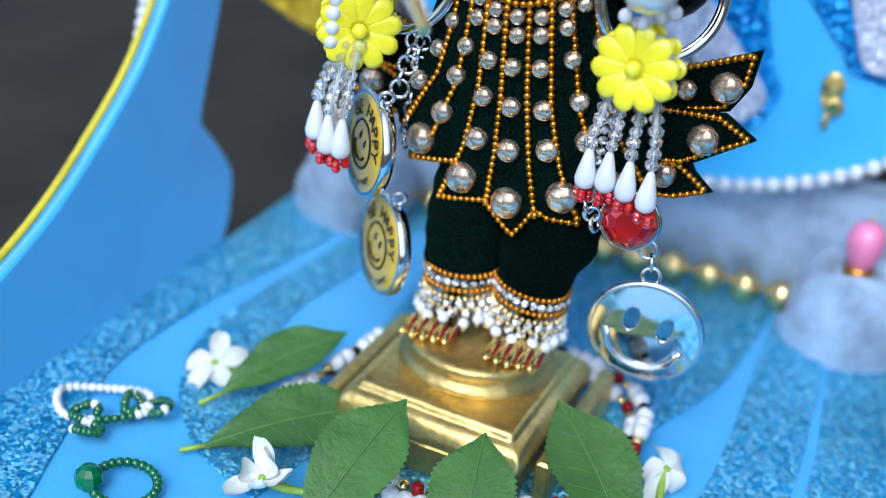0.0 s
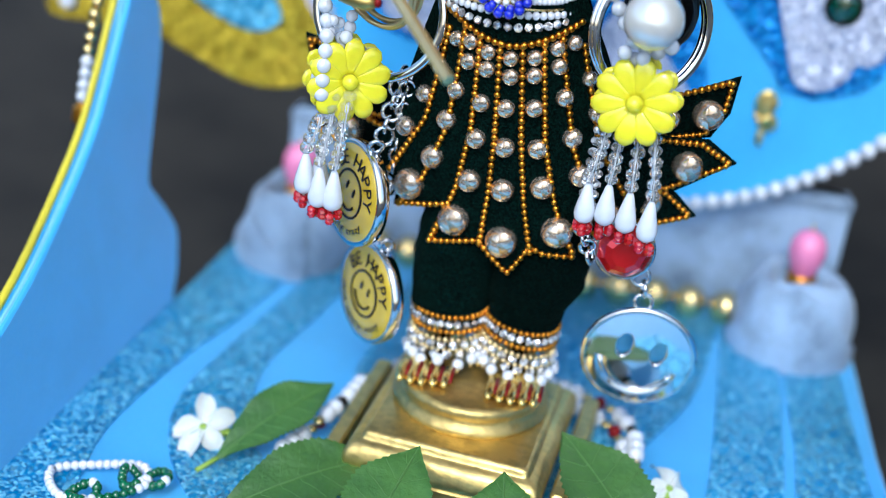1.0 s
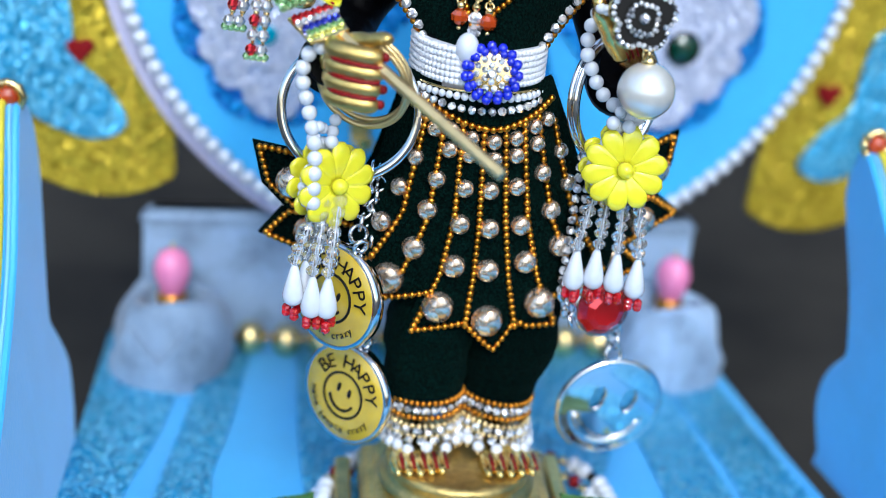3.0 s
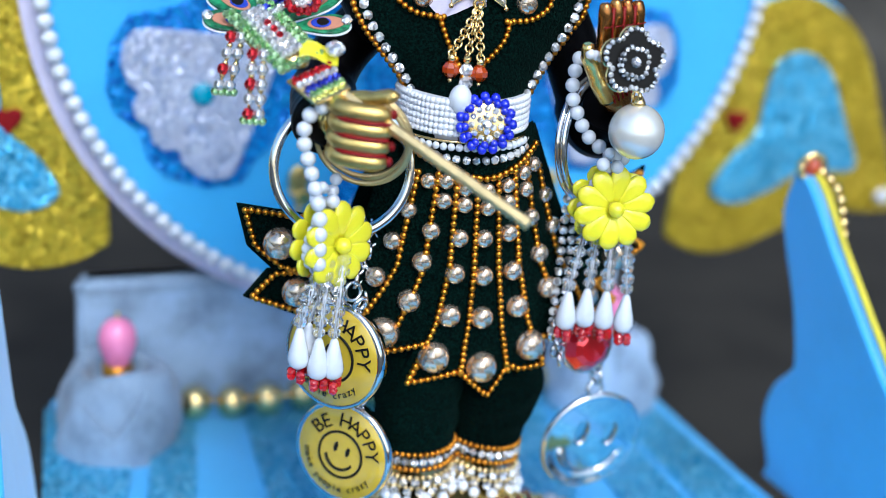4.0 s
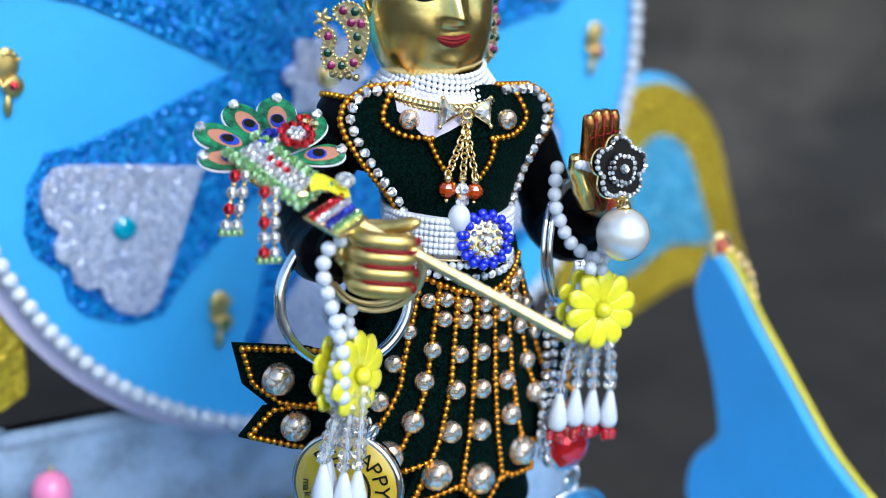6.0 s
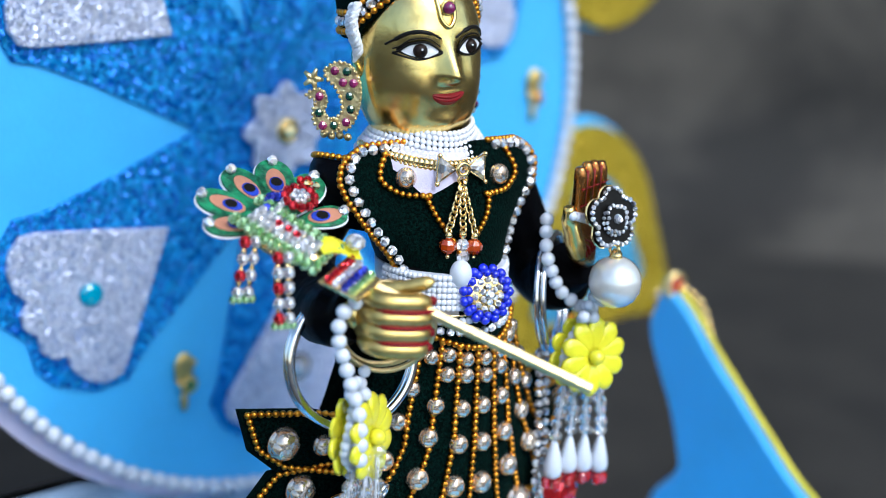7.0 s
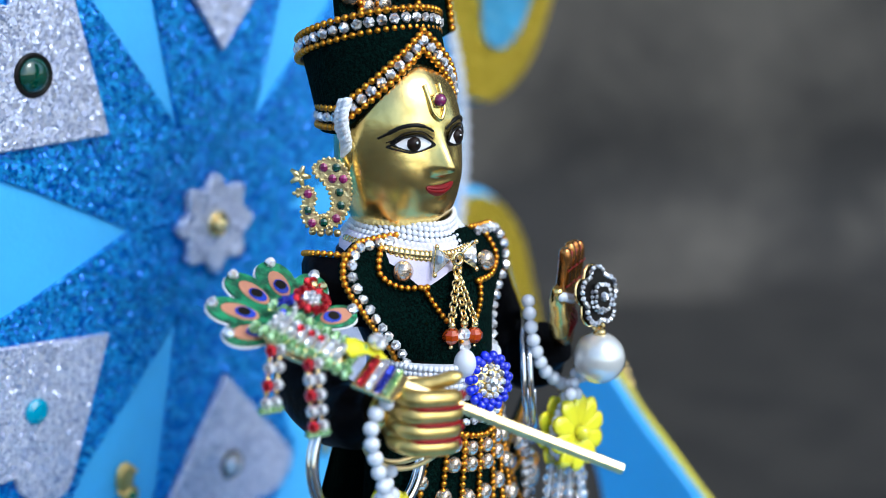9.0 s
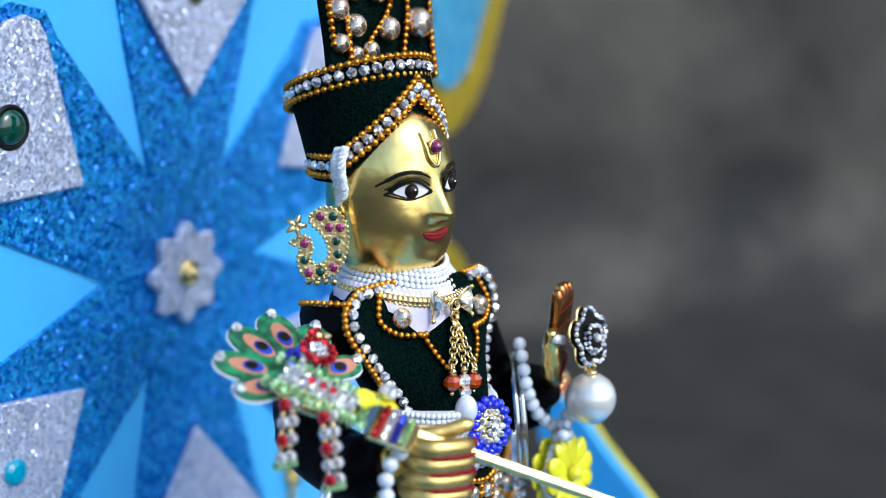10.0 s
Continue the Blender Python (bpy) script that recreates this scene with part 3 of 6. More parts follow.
for name_, prof, side in (("left", wing, -1), ("right", wing_r, 1)):
    def lay(y, z, d, side=side):
        x = (-82.0 + 0.0875 * (y + 5) - 0.13 * z) if side < 0 else (91.5 - 0.06 * (y + 5) - 0.045 * z)
        return (x + side * d, y, PZ + z)
    wg = thing("side_wing", lay(-30, 0, 0), "blue foam side wing with layered edge and yellow trim", "wing", "side wings of the throne")
    o2 = [(p[0], p[1]) for p in smooth_line([(*p, 0) for p in prof[1:-1]], 3)]
    o2 = [prof[0]] + o2 + [prof[-1]]
    part("blue_sheet", Mesh().plate(o2, 1.5, lay, bevel=0.4), FOAM, wg)
    cut = [(y + (1.2 if z < 70 else 0), z + 0.3) for y, z in o2[1:-1]]
    part("pale_layer", Mesh().plate([o2[0]] + cut + [o2[-1]], 1.6, lambda y, z, d: lay(y, z, d * 0.45 + 1.5), bevel=0.3), FOAM_EDGE, wg)
    part("outer_sheet", Mesh().plate(o2, 1.1, lambda y, z, d: lay(y, z, d + 2.22), bevel=0.3), FOAM, wg)
    top = [p for p in o2 if p[0] < 34 and (p[1] > 36 or p[0] < 15) and p[1] > 1]
    i0 = max(range(len(top)), key=lambda i: top[i][1])
    trim = [lay(y, z + 0.4, 3.4) for y, z in top[i0:]]
    part("yellow_trim", Mesh().tube(trim, 0.85, 8), YELLOW_TRIM, wg)
    tip = Vector(lay(*top[i0], 2.5))
    orn = thing("gold_rosette", tip + Vector((0, 2, 0)), "gold rosette with orange stone on the wing tip", "ornament", "gold rosettes on the wings")
    m = Mesh()
    m.ring(tip + Vector((0, -1, 1)), 2.8, 0.9, (0.2, 1, 0), 20, 6)
    for k in range(8):
        a = 2 * math.pi * k / 8
        m.sphere(tip + Vector((2.9 * math.cos(a), -1.2, 1 + 2.9 * math.sin(a))), 0.9, 8, 6)
    part("setting", m, PALE_GOLD, orn)
    part("stone", Mesh().sphere(tip + Vector((0, -1.4, 1)), (2.1, 1.4, 2.1), 10, 7), ORANGE, orn)
    hang = thing("wing_bead_chain", tip + Vector((side * 4, -2, -4)), "gold and white bead chain hanging along the wing edge", "bead chain", "bead chains on the wings")
    line = smooth_line([tip + Vector((side * 2, -2, 0)), tip + Vector((side * 4.2, -6, -3)), tip + Vector((side * 5.0, -9, -10)), tip + Vector((side * 5.6, -11, -19)), tip + Vector((side * 6, -12, -25))], 6)
    cd = [shape("chain_bead", Mesh().sphere((0, 0, 0), 1.35, 10, 7), PALE_GOLD), shape("chain_pearl", Mesh().sphere((0, 0, 0), 1.5, 10, 7), PEARL)]
    for k, p in enumerate(spaced(line, 2.6)):
        piece("bead", cd[1 if k > 7 else 0], p, hang)
    part("charm", Mesh().lathe([(0.3, 2.5), (2.2, 1), (2.6, -1.5), (1.2, -4), (0.2, -4.6)], line[-1] + Vector((0, 0, -3.5)), (0, 0, 1), 8, smooth=False), GOLD, hang)

# ---- statue: one plain brass figure ----
HC, YAW, ROLL = Vector((-4.0, 8.9, 142.3)), radians(-10), radians(4)
FR, FF = Vector((math.cos(YAW), math.sin(YAW), 0)), Vector((math.sin(YAW), -math.cos(YAW), 0))
FS, FU = FR * math.cos(ROLL) + Vector((0, 0, math.sin(ROLL))), Vector((0, 0, math.cos(ROLL))) - FR * math.sin(ROLL)


def face_at(x, f, z):
    """Head's own axes: x to its side, f ahead, z up from its middle."""
    return HC + x * FS + f * FF + z * FU


def head_width(zz):
    return 11.8 * math.sqrt(max(0.0, 1 - abs(zz) ** (2.5 if zz > 0 else 3.2))) * (1 - 0.07 * max(0, -zz) ** 1.5)


def head_depth(x, z):
    """How far the face stands ahead at a place."""
    zz = z / 18.0 if z > 0 else z / 17.2
    w = head_width(zz)
    d = 11.6 * math.sqrt(max(0.0, 1 - abs(zz) ** 3.4)) * (1 - 0.05 * max(0, -zz))
    q = max(0.0, 1 - (abs(x) / max(w, 0.1)) ** 2.3)
    f = d * q ** 0.5
    nose = 4.5 * math.exp(-(x / 1.45) ** 2) * interp(z, [-3.4, -2.7, -1.8, 2.5, 5.5], [0, 0.8, 1, 0.4, 0.08])
    nose += 0.9 * math.exp(-((abs(x) - 1.7) / 0.9) ** 2) * math.exp(-((z + 1.9) / 0.9) ** 2)
    brow = 0.6 * math.exp(-((z - 5.6) / 1.5) ** 2) * math.exp(-((abs(x) - 4.6) / 3.2) ** 2)
    socket = -0.75 * math.exp(-((z - 3.3) / 1.5) ** 2) * math.exp(-((abs(x) - 4.9) / 2.6) ** 2)
    mouth = 0.7 * math.exp(-((z + 5.6) / 1.6) ** 2) * math.exp(-(x / 2.8) ** 2)
    chin = 1.2 * math.exp(-((z + 10.6) / 1.9) ** 2) * math.exp(-(x / 2.6) ** 2)
    cheek = 0.75 * math.exp(-((z + 3.4) / 3) ** 2) * math.exp(-((abs(x) - 5.4) / 2.6) ** 2)
    return f + nose + brow + socket + mouth + chin + cheek


def on_face(x, z, lift=0.0):
    return face_at(x, head_depth(x, z) + lift, z)


st = Mesh()
rows = []
for i in range(49):
    zz = -math.cos(math.pi * i / 48)
    z = zz * (18.0 if zz > 0 else 17.2)
    w = max(head_width(zz), 0.3)
    row = []
    for j in range(72):
        a = 2 * math.pi * j / 72
        x = w * math.cos(a)
        f = head_depth(x * 0.9999, z) if math.sin(a) > 0 else 11.5 * math.sqrt(max(0.0, 1 - abs(zz) ** 2.5)) * math.sin(a)
        row.append(face_at(x, f, z))
    rows.append(row)
st.grid(rows, 0, True, True, True)
for sx in (-1, 1):
    ex = 5.1 * sx
    # almond eyes, iris and lids, long brows
    almond = lambda k, g, o: (ex + g * 3.1 * math.cos(k), 2.9 + g * (1.5 if math.sin(k) > 0 else 1.1) * math.sin(k) * (1 - 0.25 * math.cos(k) ** 2) + o + 0.10 * sx * 3.3 * math.cos(k))
    for g, mi, lift in ((1.18, 1, 0.12), (1.0, 2, 0.28)):
        cen = len(st.v)
        st.v.append(tuple(on_face(*almond(0, 0, 0), lift + 0.5)))
        n = 28
        for q in (0.5, 1.0):
            for k in range(n):
                st.v.append(tuple(on_face(*almond(2 * math.pi * k / n, g * q, 0), lift + 0.5 - 0.35 * q)))
        for k in range(n):
            st.face((cen, cen + 1 + k, cen + 1 + (k + 1) % n), mi, True)
            st.face((cen + 1 + k, cen + 1 + n + k, cen + 1 + n + (k + 1) % n, cen + 1 + (k + 1) % n), mi, True)
    st.sphere(on_face(ex, 3.0, 0.50), (1.35, 1.35, 1.35), 18, 10, 5)
    st.sphere(on_face(ex, 3.0, 1.08), 0.85, 14, 8, 1)
    # white dot on the pupil, a glint set in as colour
    st.sphere(on_face(ex - 0.3, 3.4, 1.95), 0.2, 6, 5, 2)
    br = [on_face(ex + sx * u, 5.35 + h, -0.05) for u, h in ((-3.6, -0.4), (-2.0, 0.5), (0, 1.0), (2.0, 0.7), (3.8, -0.5), (4.8, -1.3))]
    st.tube(smooth_line(br, 5), [0.22] * 6 + [0.42] * 14 + [0.25] * 6, 6, 1)
    lid = [on_face(ex + sx * u, 3.0 + h, 0.5) for u, h in ((-3.2, -0.1), (-1.7, 1.15), (0, 1.55), (1.9, 1.15), (3.3, 0.1), (4.2, -0.3))]
    st.tube(smooth_line(lid, 5), 0.2, 6, 1)
    st.tube(smooth_line([p + FU * 0.75 for p in lid], 5), 0.13, 6, 1)
    st.tube(smooth_line([on_face(ex + sx * u, 2.85 + h, 0.35) for u, h in ((-3.3, -0.3), (-1.5, -1.1), (0.5, -1.35), (2.4, -0.9), (4.2, -0.2))], 5), 0.2, 6, 1)
    # ears
    st.sphere(face_at(11.2 * sx, -0.5, 1.0), (1.6, 2.2, 4.0), 14, 10, 0)
# lips
for up in (1, -1):
    rows = []
    for i in range(13):
        u = -3.2 + 6.4 * i / 12
        th = math.sqrt(max(0.02, 1 - (u / 3.3) ** 2))
        curve = -5.9 + 0.07 * u * u
        rows.append([on_face(u, curve + up * t * 0.95 * th * (1 if up > 0 else 1.3), 0.12 + 0.55 * th * math.sin(math.pi * min(t + 0.15, 1))) for t in (0, 0.25, 0.5, 0.75, 1.0)])
    st.grid(rows, 3)
# forehead mark
mark = [on_face(u, h, 0.25) for u, h in ((-1.7, 13.0), (-1.5, 10), (-1.25, 8.2), (0, 6.9), (1.25, 8.2), (1.5, 10), (1.7, 13.0))]
st.tube(smooth_line(mark, 6), 0.42, 8, 0)
st.sphere(on_face(0.1, 10.3, 0.9), (1.15, 1.15, 1.15), 14, 10, 4)
st.ring(on_face(0.1, 10.3, 0.5), 1.25, 0.25, FF, 18, 6, 0)


def loft(sections, mi=0, n=40, power=2.4, mesh=None):
    """Rounded sections (cx, cy, z, half width, half depth)."""
    rows = []
    for cx, cy, z, a, b in sections:
        row = []
        for k in range(n):
            t = 2 * math.pi * k / n
            c, s = math.cos(t), math.sin(t)
            row.append((cx + a * math.copysign(abs(c) ** (2 / power), c), cy + b * math.copysign(abs(s) ** (2 / power), s), z))
        rows.append(row)
    return (mesh or Mesh()).grid(rows, mi, True, True, True)


loft([(-2, 9, 120, 8, 7), (-2, 9, 126, 8, 7), (-2, 9, 130, 7.6, 7.2), (-2, 9, 134, 8, 8)], 0, mesh=st)
# feet with toes
for fx, fy, tx in ((-9.5, -7.6, -10.6), (6.5, -8.4, 7.2)):
    st.grid([[(x0 + w * math.cos(a), y0, 22.2 + max(0, h * math.sin(a))) for a in (math.pi * k / 10 for k in range(11))]
             for x0, y0, w, h in ((fx, fy + 12, 3.0, 6), (fx, fy + 4, 4.2, 5.0), (tx, fy - 3, 5.0, 2.6), (tx, fy - 7.5, 5.4, 1.2), (tx, fy - 9.6, 5.0, 0.6))], 0)
    for k in range(5):
        px = tx - 4.4 + 2.2 * k
        st.sphere((px, fy - 7.8 + 0.4 * abs(k - 1.5), 23.3), (1.2, 4.2, 1.3), 10, 8, 0)
        st.tube([(px + 1.1, fy - 5.0, 24.4), (px + 1.1, fy - 7.6, 24.1), (px + 1.1, fy - 9.4, 23.6)], 0.34, 5, 3)
# fist that holds the rod
FD = Vector((0.86, -0.50, -0.02)).normalized()
for k in range(4):
    c = Vector((-30.2, -19.8, 107.2 - 2.75 * k))
    ln = 6.3 - 0.35 * abs(k - 1)
    pts = [c - FD * 3.2 + Vector((1.2, 3.4, 0)), c - FD * 3.1 + Vector((0.2, 0.4, 0)), c - FD * 1.0 + Vector((-0.7, -1.1, 0)), c + FD * 3.5 + Vector((-0.5, -0.9, -0.2)), c + FD * ln + Vector((0.3, 0.2, -0.3))]
    st.tube(smooth_line(pts, 5), [1.62] * 17 + [1.5, 1.35, 1.1, 0.7], 12, 7)
    if k:
        gap = [p + Vector((-0.5, -1.15, 1.38)) for p in pts[1:]]
        st.tube(smooth_line(gap, 4), 0.4, 6, 3)
    st.sphere(pts[-1] + Vector((0.3, -0.5, 0.2)), (0.75, 0.7, 0.85), 8, 6, 3)
st.tube(smooth_line([(-31, -13, 105.0), (-29.6, -15.6, 107.4), (-27, -19, 108.6), (-24.6, -21.4, 109.6), (-24, -22.2, 109.2)], 5), [1.5] * 10 + [1.3] * 6 + [1.2, 1.2, 1.1, 1.0, 0.8], 10, 7)
loft([(-30.6, -14.6, 98.2, 1.6, 2.0), (-30.4, -14.8, 100.5, 3.0, 3.0), (-30.2, -15.0, 105, 3.0, 3.0), (-30.4, -14.8, 107, 1.6, 2.0)], 7, mesh=st, n=20)
st.tube([(-30.8, -13.5, 103), (-32.4, -8, 102.5)], 3.0, 14, 0)
# open palm
PX, PN = Vector((0.97, 0.22, 0.05)).normalized(), Vector((0.2, -0.97, 0.1)).normalized()
P0 = Vector((20.6, -13.8, 105.0))


def palm(u, d, h):
    return P0 + PX * u + PN * d + Vector((-0.11, -0.13, 1)) * h


rows = []
for h, w, d, c in ((-1, 2.6, 1.8, 1.2), (1, 3.2, 2.0, 0.6), (4, 4.0, 1.9, 0.0), (7, 4.7, 1.7, -0.3), (11, 4.8, 1.4, 0.0), (12.5, 4.6, 1.2, 0.0)):
    rows.append([palm(c + w * math.cos(t), d * math.sin(t), h) for t in (2 * math.pi * k / 20 for k in range(20))])
st.grid(rows, 6, True, True, True)
for k in range(4):
    u = -3.6 + 2.4 * k
    top = 20.6 - 0.5 * abs(k - 1.3)
    st.tube(smooth_line([palm(u, 0, 10), palm(u, 0.2, 14), palm(u, 0.1, 18), palm(u, -0.3, top)], 4), [1.3] * 9 + [1.2, 1.1, 1.0, 0.6], 10, 6)
    if k:
        st.tube([palm(u - 1.2, 0.7, 10), palm(u - 1.2, 0.8, 19)], 0.35, 5, 3)
    for h in (12.3, 15.6):
        st.tube([palm(u - 1.0, 1.35, h), palm(u + 1.0, 1.35, h + 0.2)], 0.18, 5, 3)
st.tube(smooth_line([palm(-1.5, 0, 2), palm(-4.2, 0.4, 6), palm(-6.8, 0.6, 10.5), palm(-7.4, 0.5, 13.0)], 5), [2.0] * 6 + [1.7] * 5 + [1.4, 1.3, 1.2, 1.1, 0.7], 10, 0)
for a in range(5):
    st.tube(smooth_line([palm(-4.5 + 0.9 * a, 1.4, 3.5 + a), palm(-2.2 + 0.9 * a, 2.0, 3 + 0.6 * a), palm(-1.2 + 0.9 * a, 2.0, 1.2 + 0.4 * a)], 4), 0.17, 5, 3)
IRIS = material("iris_brown", (0.018, 0.009, 0.005), 0.4, spec=0.2)
idol = tagged(part("statue", st, [BRASS, INK, EYE_WHITE, RED_PAINT, PLUM, IRIS, HENNA, FIST], at=(-1.5, -8, 22)), "polished brass standing figure with painted eyes and red lips", "statue")

# ---- pedestal ----
ped = thing("pedestal", (-1.5, -12, PZ), "polished brass square pedestal with a round step", "pedestal")
TURN = Matrix.Rotation(radians(-5), 3, "Z")
def slab(cx, cy, hx, hy, profile, corner=1.2):
    """A square plate with a moulded edge: (inset, height) from its foot to its top."""
    rows = []
    for k, z in profile:
        x, y = hx - k, hy - k
        ring = []
        for sx, sy, a0 in ((1, 1, 0), (-1, 1, 90), (-1, -1, 180), (1, -1, 270)):
            ring += [(sx * (x - corner) + corner * math.cos(radians(a0 + 22.5 * j)), sy * (y - corner) + corner * math.sin(radians(a0 + 22.5 * j)), 0) for j in range(5)]
        rows.append([Vector((cx, cy, z)) + TURN @ Vector(p) for p in ring])
    return Mesh().grid(rows, 0, True, True, True)


m = slab(-1.5, -13, 19.5, 20, ((0.6, 9.4), (0.1, 9.9), (0, 10.8), (0, 11.8), (0.2, 12.8), (0.6, 13.7), (1.2, 14.4), (2.0, 14.8), (2.6, 14.9), (2.9, 15.2), (3.0, 15.8), (3.3, 16.3), (3.9, 16.6)))
part("upper_plate", m, OLD_BRASS, ped)
part("lower_plate", Mesh().box((-19.8, -32.5, PZ), (16.8, 6.5, 9.6), turn=TURN, bevel=0.8), OLD_BRASS, ped)
for sx in (-1, 1):
    part("side_rail", Mesh().box((-1.5 + sx * 22.6 - 1.6, -30, PZ), (-1.5 + sx * 22.6 + 1.6, 8, 11.2), turn=TURN, bevel=0.5), OLD_BRASS, ped)
part("round_step", Mesh().lathe([(15.6, 16.4), (15.9, 17.2), (15.2, 18.2), (14.4, 18.8), (14.6, 20.2), (14.8, 21.2), (14.2, 22.0), (13.0, 22.3), (0.1, 22.3)], (-1.5, -9, 0), (0, 0, 1), 56), OLD_BRASS, ped)

# ---- trousers ----
legs = thing("trousers", (-1, -1, 30), "dark green velvet trousers with gold and rhinestone cuffs", "trousers")
def folded(mesh, cx):
    """Soft creases round a trouser leg."""
    out = []
    for x, y, z in mesh.v:
        a = math.atan2(y + 1.5, x - cx)
        k = 1 + 0.035 * math.sin(0.55 * z + 2.2 * a + cx) * math.sin(2.0 * a + 0.12 * z) + 0.02 * math.sin(1.1 * z - 3 * a)
        out.append((cx + (x - cx) * k, -1.5 + (y + 1.5) * k, z))
    mesh.v = out
    return mesh


def sections(rows, n=30):
    """More sections between the given ones."""
    zs_ = [r[2] for r in rows]
    return [tuple(interp(z, zs_, [r[i] for r in rows]) for i in range(5)) for z in np.linspace(zs_[0], zs_[-1], n)]


part("left_leg", folded(loft(sections([(-8.5, -3.5, 32.5, 7.2, 6.4), (-8.7, -3.0, 37, 8.0, 7.6), (-8.7, -2, 42, 8.5, 8.6), (-8.2, -1.5, 48, 8.6, 9), (-7.5, -1, 56, 8.2, 9), (-7, 0, 70, 7.5, 9)]), n=60), -8.2), VELVET, legs)
part("right_leg", folded(loft(sections([(6.0, -3.0, 31.5, 7.0, 6.4), (6.6, -2.5, 37, 8.0, 7.6), (7.7, -2, 42, 9.2, 8.6), (8.4, -1.5, 48, 9.5, 9), (8.0, -1, 56, 8.8, 9), (6, 0, 70, 7.5, 9)]), n=60), 7.0), VELVET, legs)


def oval(cx, cy, z, a, b, tilt=0.0, n=48, start=0, stop=360):
    return [(cx + a * math.cos(t), cy + b * math.sin(t), z + tilt * math.cos(t)) for t in (radians(start + (stop - start) * k / n) for k in range(n + 1))]


for cx, cy, z, tl in ((-8.4, -3.6, 32.3, 0.4), (5.9, -3.2, 31.8, -1.1)):
    m = Mesh()
    m.beads(oval(cx, cy, z + 2.1, 7.7, 7.2, tl), 0.62, 1.2)
    m.beads(oval(cx, cy, z - 1.3, 7.5, 7.0, tl), 0.62, 1.2)
    part("gold_piping", m, GOLD, legs)
    part("rhinestone_band", Mesh().beads(oval(cx, cy, z + 0.4, 7.5, 7.0, tl), 0.85, 1.75, 6, 4, smooth=False), STONE, legs)
    ank = thing("anklet", (cx, cy, 24), "gold and rhinestone anklet with white bead fringe", "anklet", "anklets on the statue")
    part("gold_mesh", Mesh().beads(oval(cx, cy - 0.5, z - 2.9, 7.3, 6.9, tl), 0.6, 1.3, 6, 5).beads(oval(cx, cy - 0.7, z - 4.9, 7.4, 7.1, tl), 0.55, 1.2, 6, 5), EAR_GOLD, ank)
    for q, dz in enumerate((-3.9, -5.8)):
        part("rhinestone_strand", Mesh().beads(oval(cx, cy - 0.6 - 0.2 * q, z + dz, 7.5 + 0.1 * q, 7.1 + 0.2 * q, tl), 0.95, 2.3 + 0.3 * q, 6, 4, smooth=False), STONE, ank)
    for k in range(16):
        t = 2 * math.pi * (k + 0.3 * math.sin(5 * k)) / 16
        low = -7.4 - 0.5 * math.sin(3.7 * k + cx)
        at = Vector((cx + 7.9 * math.cos(t), cy - 0.9 + 7.7 * math.sin(t), z + low + tl * math.cos(t)))
        part("fringe_pearl", Mesh().sphere(at, 1.22, 12, 8), PEARL, ank)
        part("gold_bead", Mesh().sphere(at + Vector((0, 0, -1.5)), 0.5, 7, 5), EAR_GOLD, ank)

# ---- skirt ----
def skirt_a(z):
    return interp(z, [45, 48, 50, 55, 62, 74, 86, 97, 100], [25.6, 25, 24.2, 20.5, 16.0, 12.3, 11.4, 10.8, 10.6])


def skirt_x(u, z):
    return 1.5 - 0.105 * (z - 50) + skirt_a(z) * u


def skirt_y(x, z):
    c = 1.5 - 0.105 * (z - 50)
    return -11.6 - 0.035 * (z - 60) + interp(z, [45, 70, 100], [0.009, 0.011, 0.045]) * (x - c) ** 2


def skirt(u, z, lift=0.0):
    x = skirt_x(u, z)
    return Vector((x, skirt_y(x, z) - lift, z))


def hem(u):
    return interp(u, [-1.8, -1.5, -1.2, -1.09, -0.70, -0.69, -0.64, -0.22, 0.02, 0.22, 0.57, 0.61, 0.62, 1.06, 1.2, 1.5, 1.8],
                  [66, 61, 59, 54.5, 57.5, 50.5, 48.3, 51.6, 45.5, 52.4, 50.9, 52.5, 57.5, 55.0, 59, 61, 66])


tunic = thing("skirt", (0, 0, 46), "dark green velvet petal skirt with gold beading and pearl studs", "skirt")
m = Mesh()
us = [-1.8 + 3.6 * i / 180 for i in range(181)]
front = [[skirt(u * interp(hem(u) + (100 - hem(u)) * k / 24, [76, 90, 100], [1, 0.84, 0.68]), hem(u) + (100 - hem(u)) * k / 24) for u in us] for k in range(25)]
m.grid(front)
m.grid([[p + Vector((0, 1.1, 0)) for p in r] for r in front])
m.grid([front[0], [p + Vector((0, 1.1, 0)) for p in front[0]]])
part("front_cloth", m, VELVET, tunic)
part("inner_cloth", loft([(-1, 1.5, 58, 16, 9.5), (-2, 1, 75, 13, 10), (-3.5, 0, 92, 11, 10.5), (-3.8, 0, 100, 11, 10.5)], n=40), VELVET, tunic)
m = Mesh()
rb = [[Vector((skirt_x(u, z), 13.5 - 0.006 * skirt_x(u, z) ** 2 - 0.12 * max(0, z - 75), z)) for u in (v * interp(z, [70, 96], [1, 0.62]) for v in us[::6])] for z in (60, 68, 78, 88, 96)]
m.grid(rb)
m.grid([[p + Vector((0, 1.0, 0)) for p in r] for r in rb])
part("back_cloth", m, VELVET, tunic)
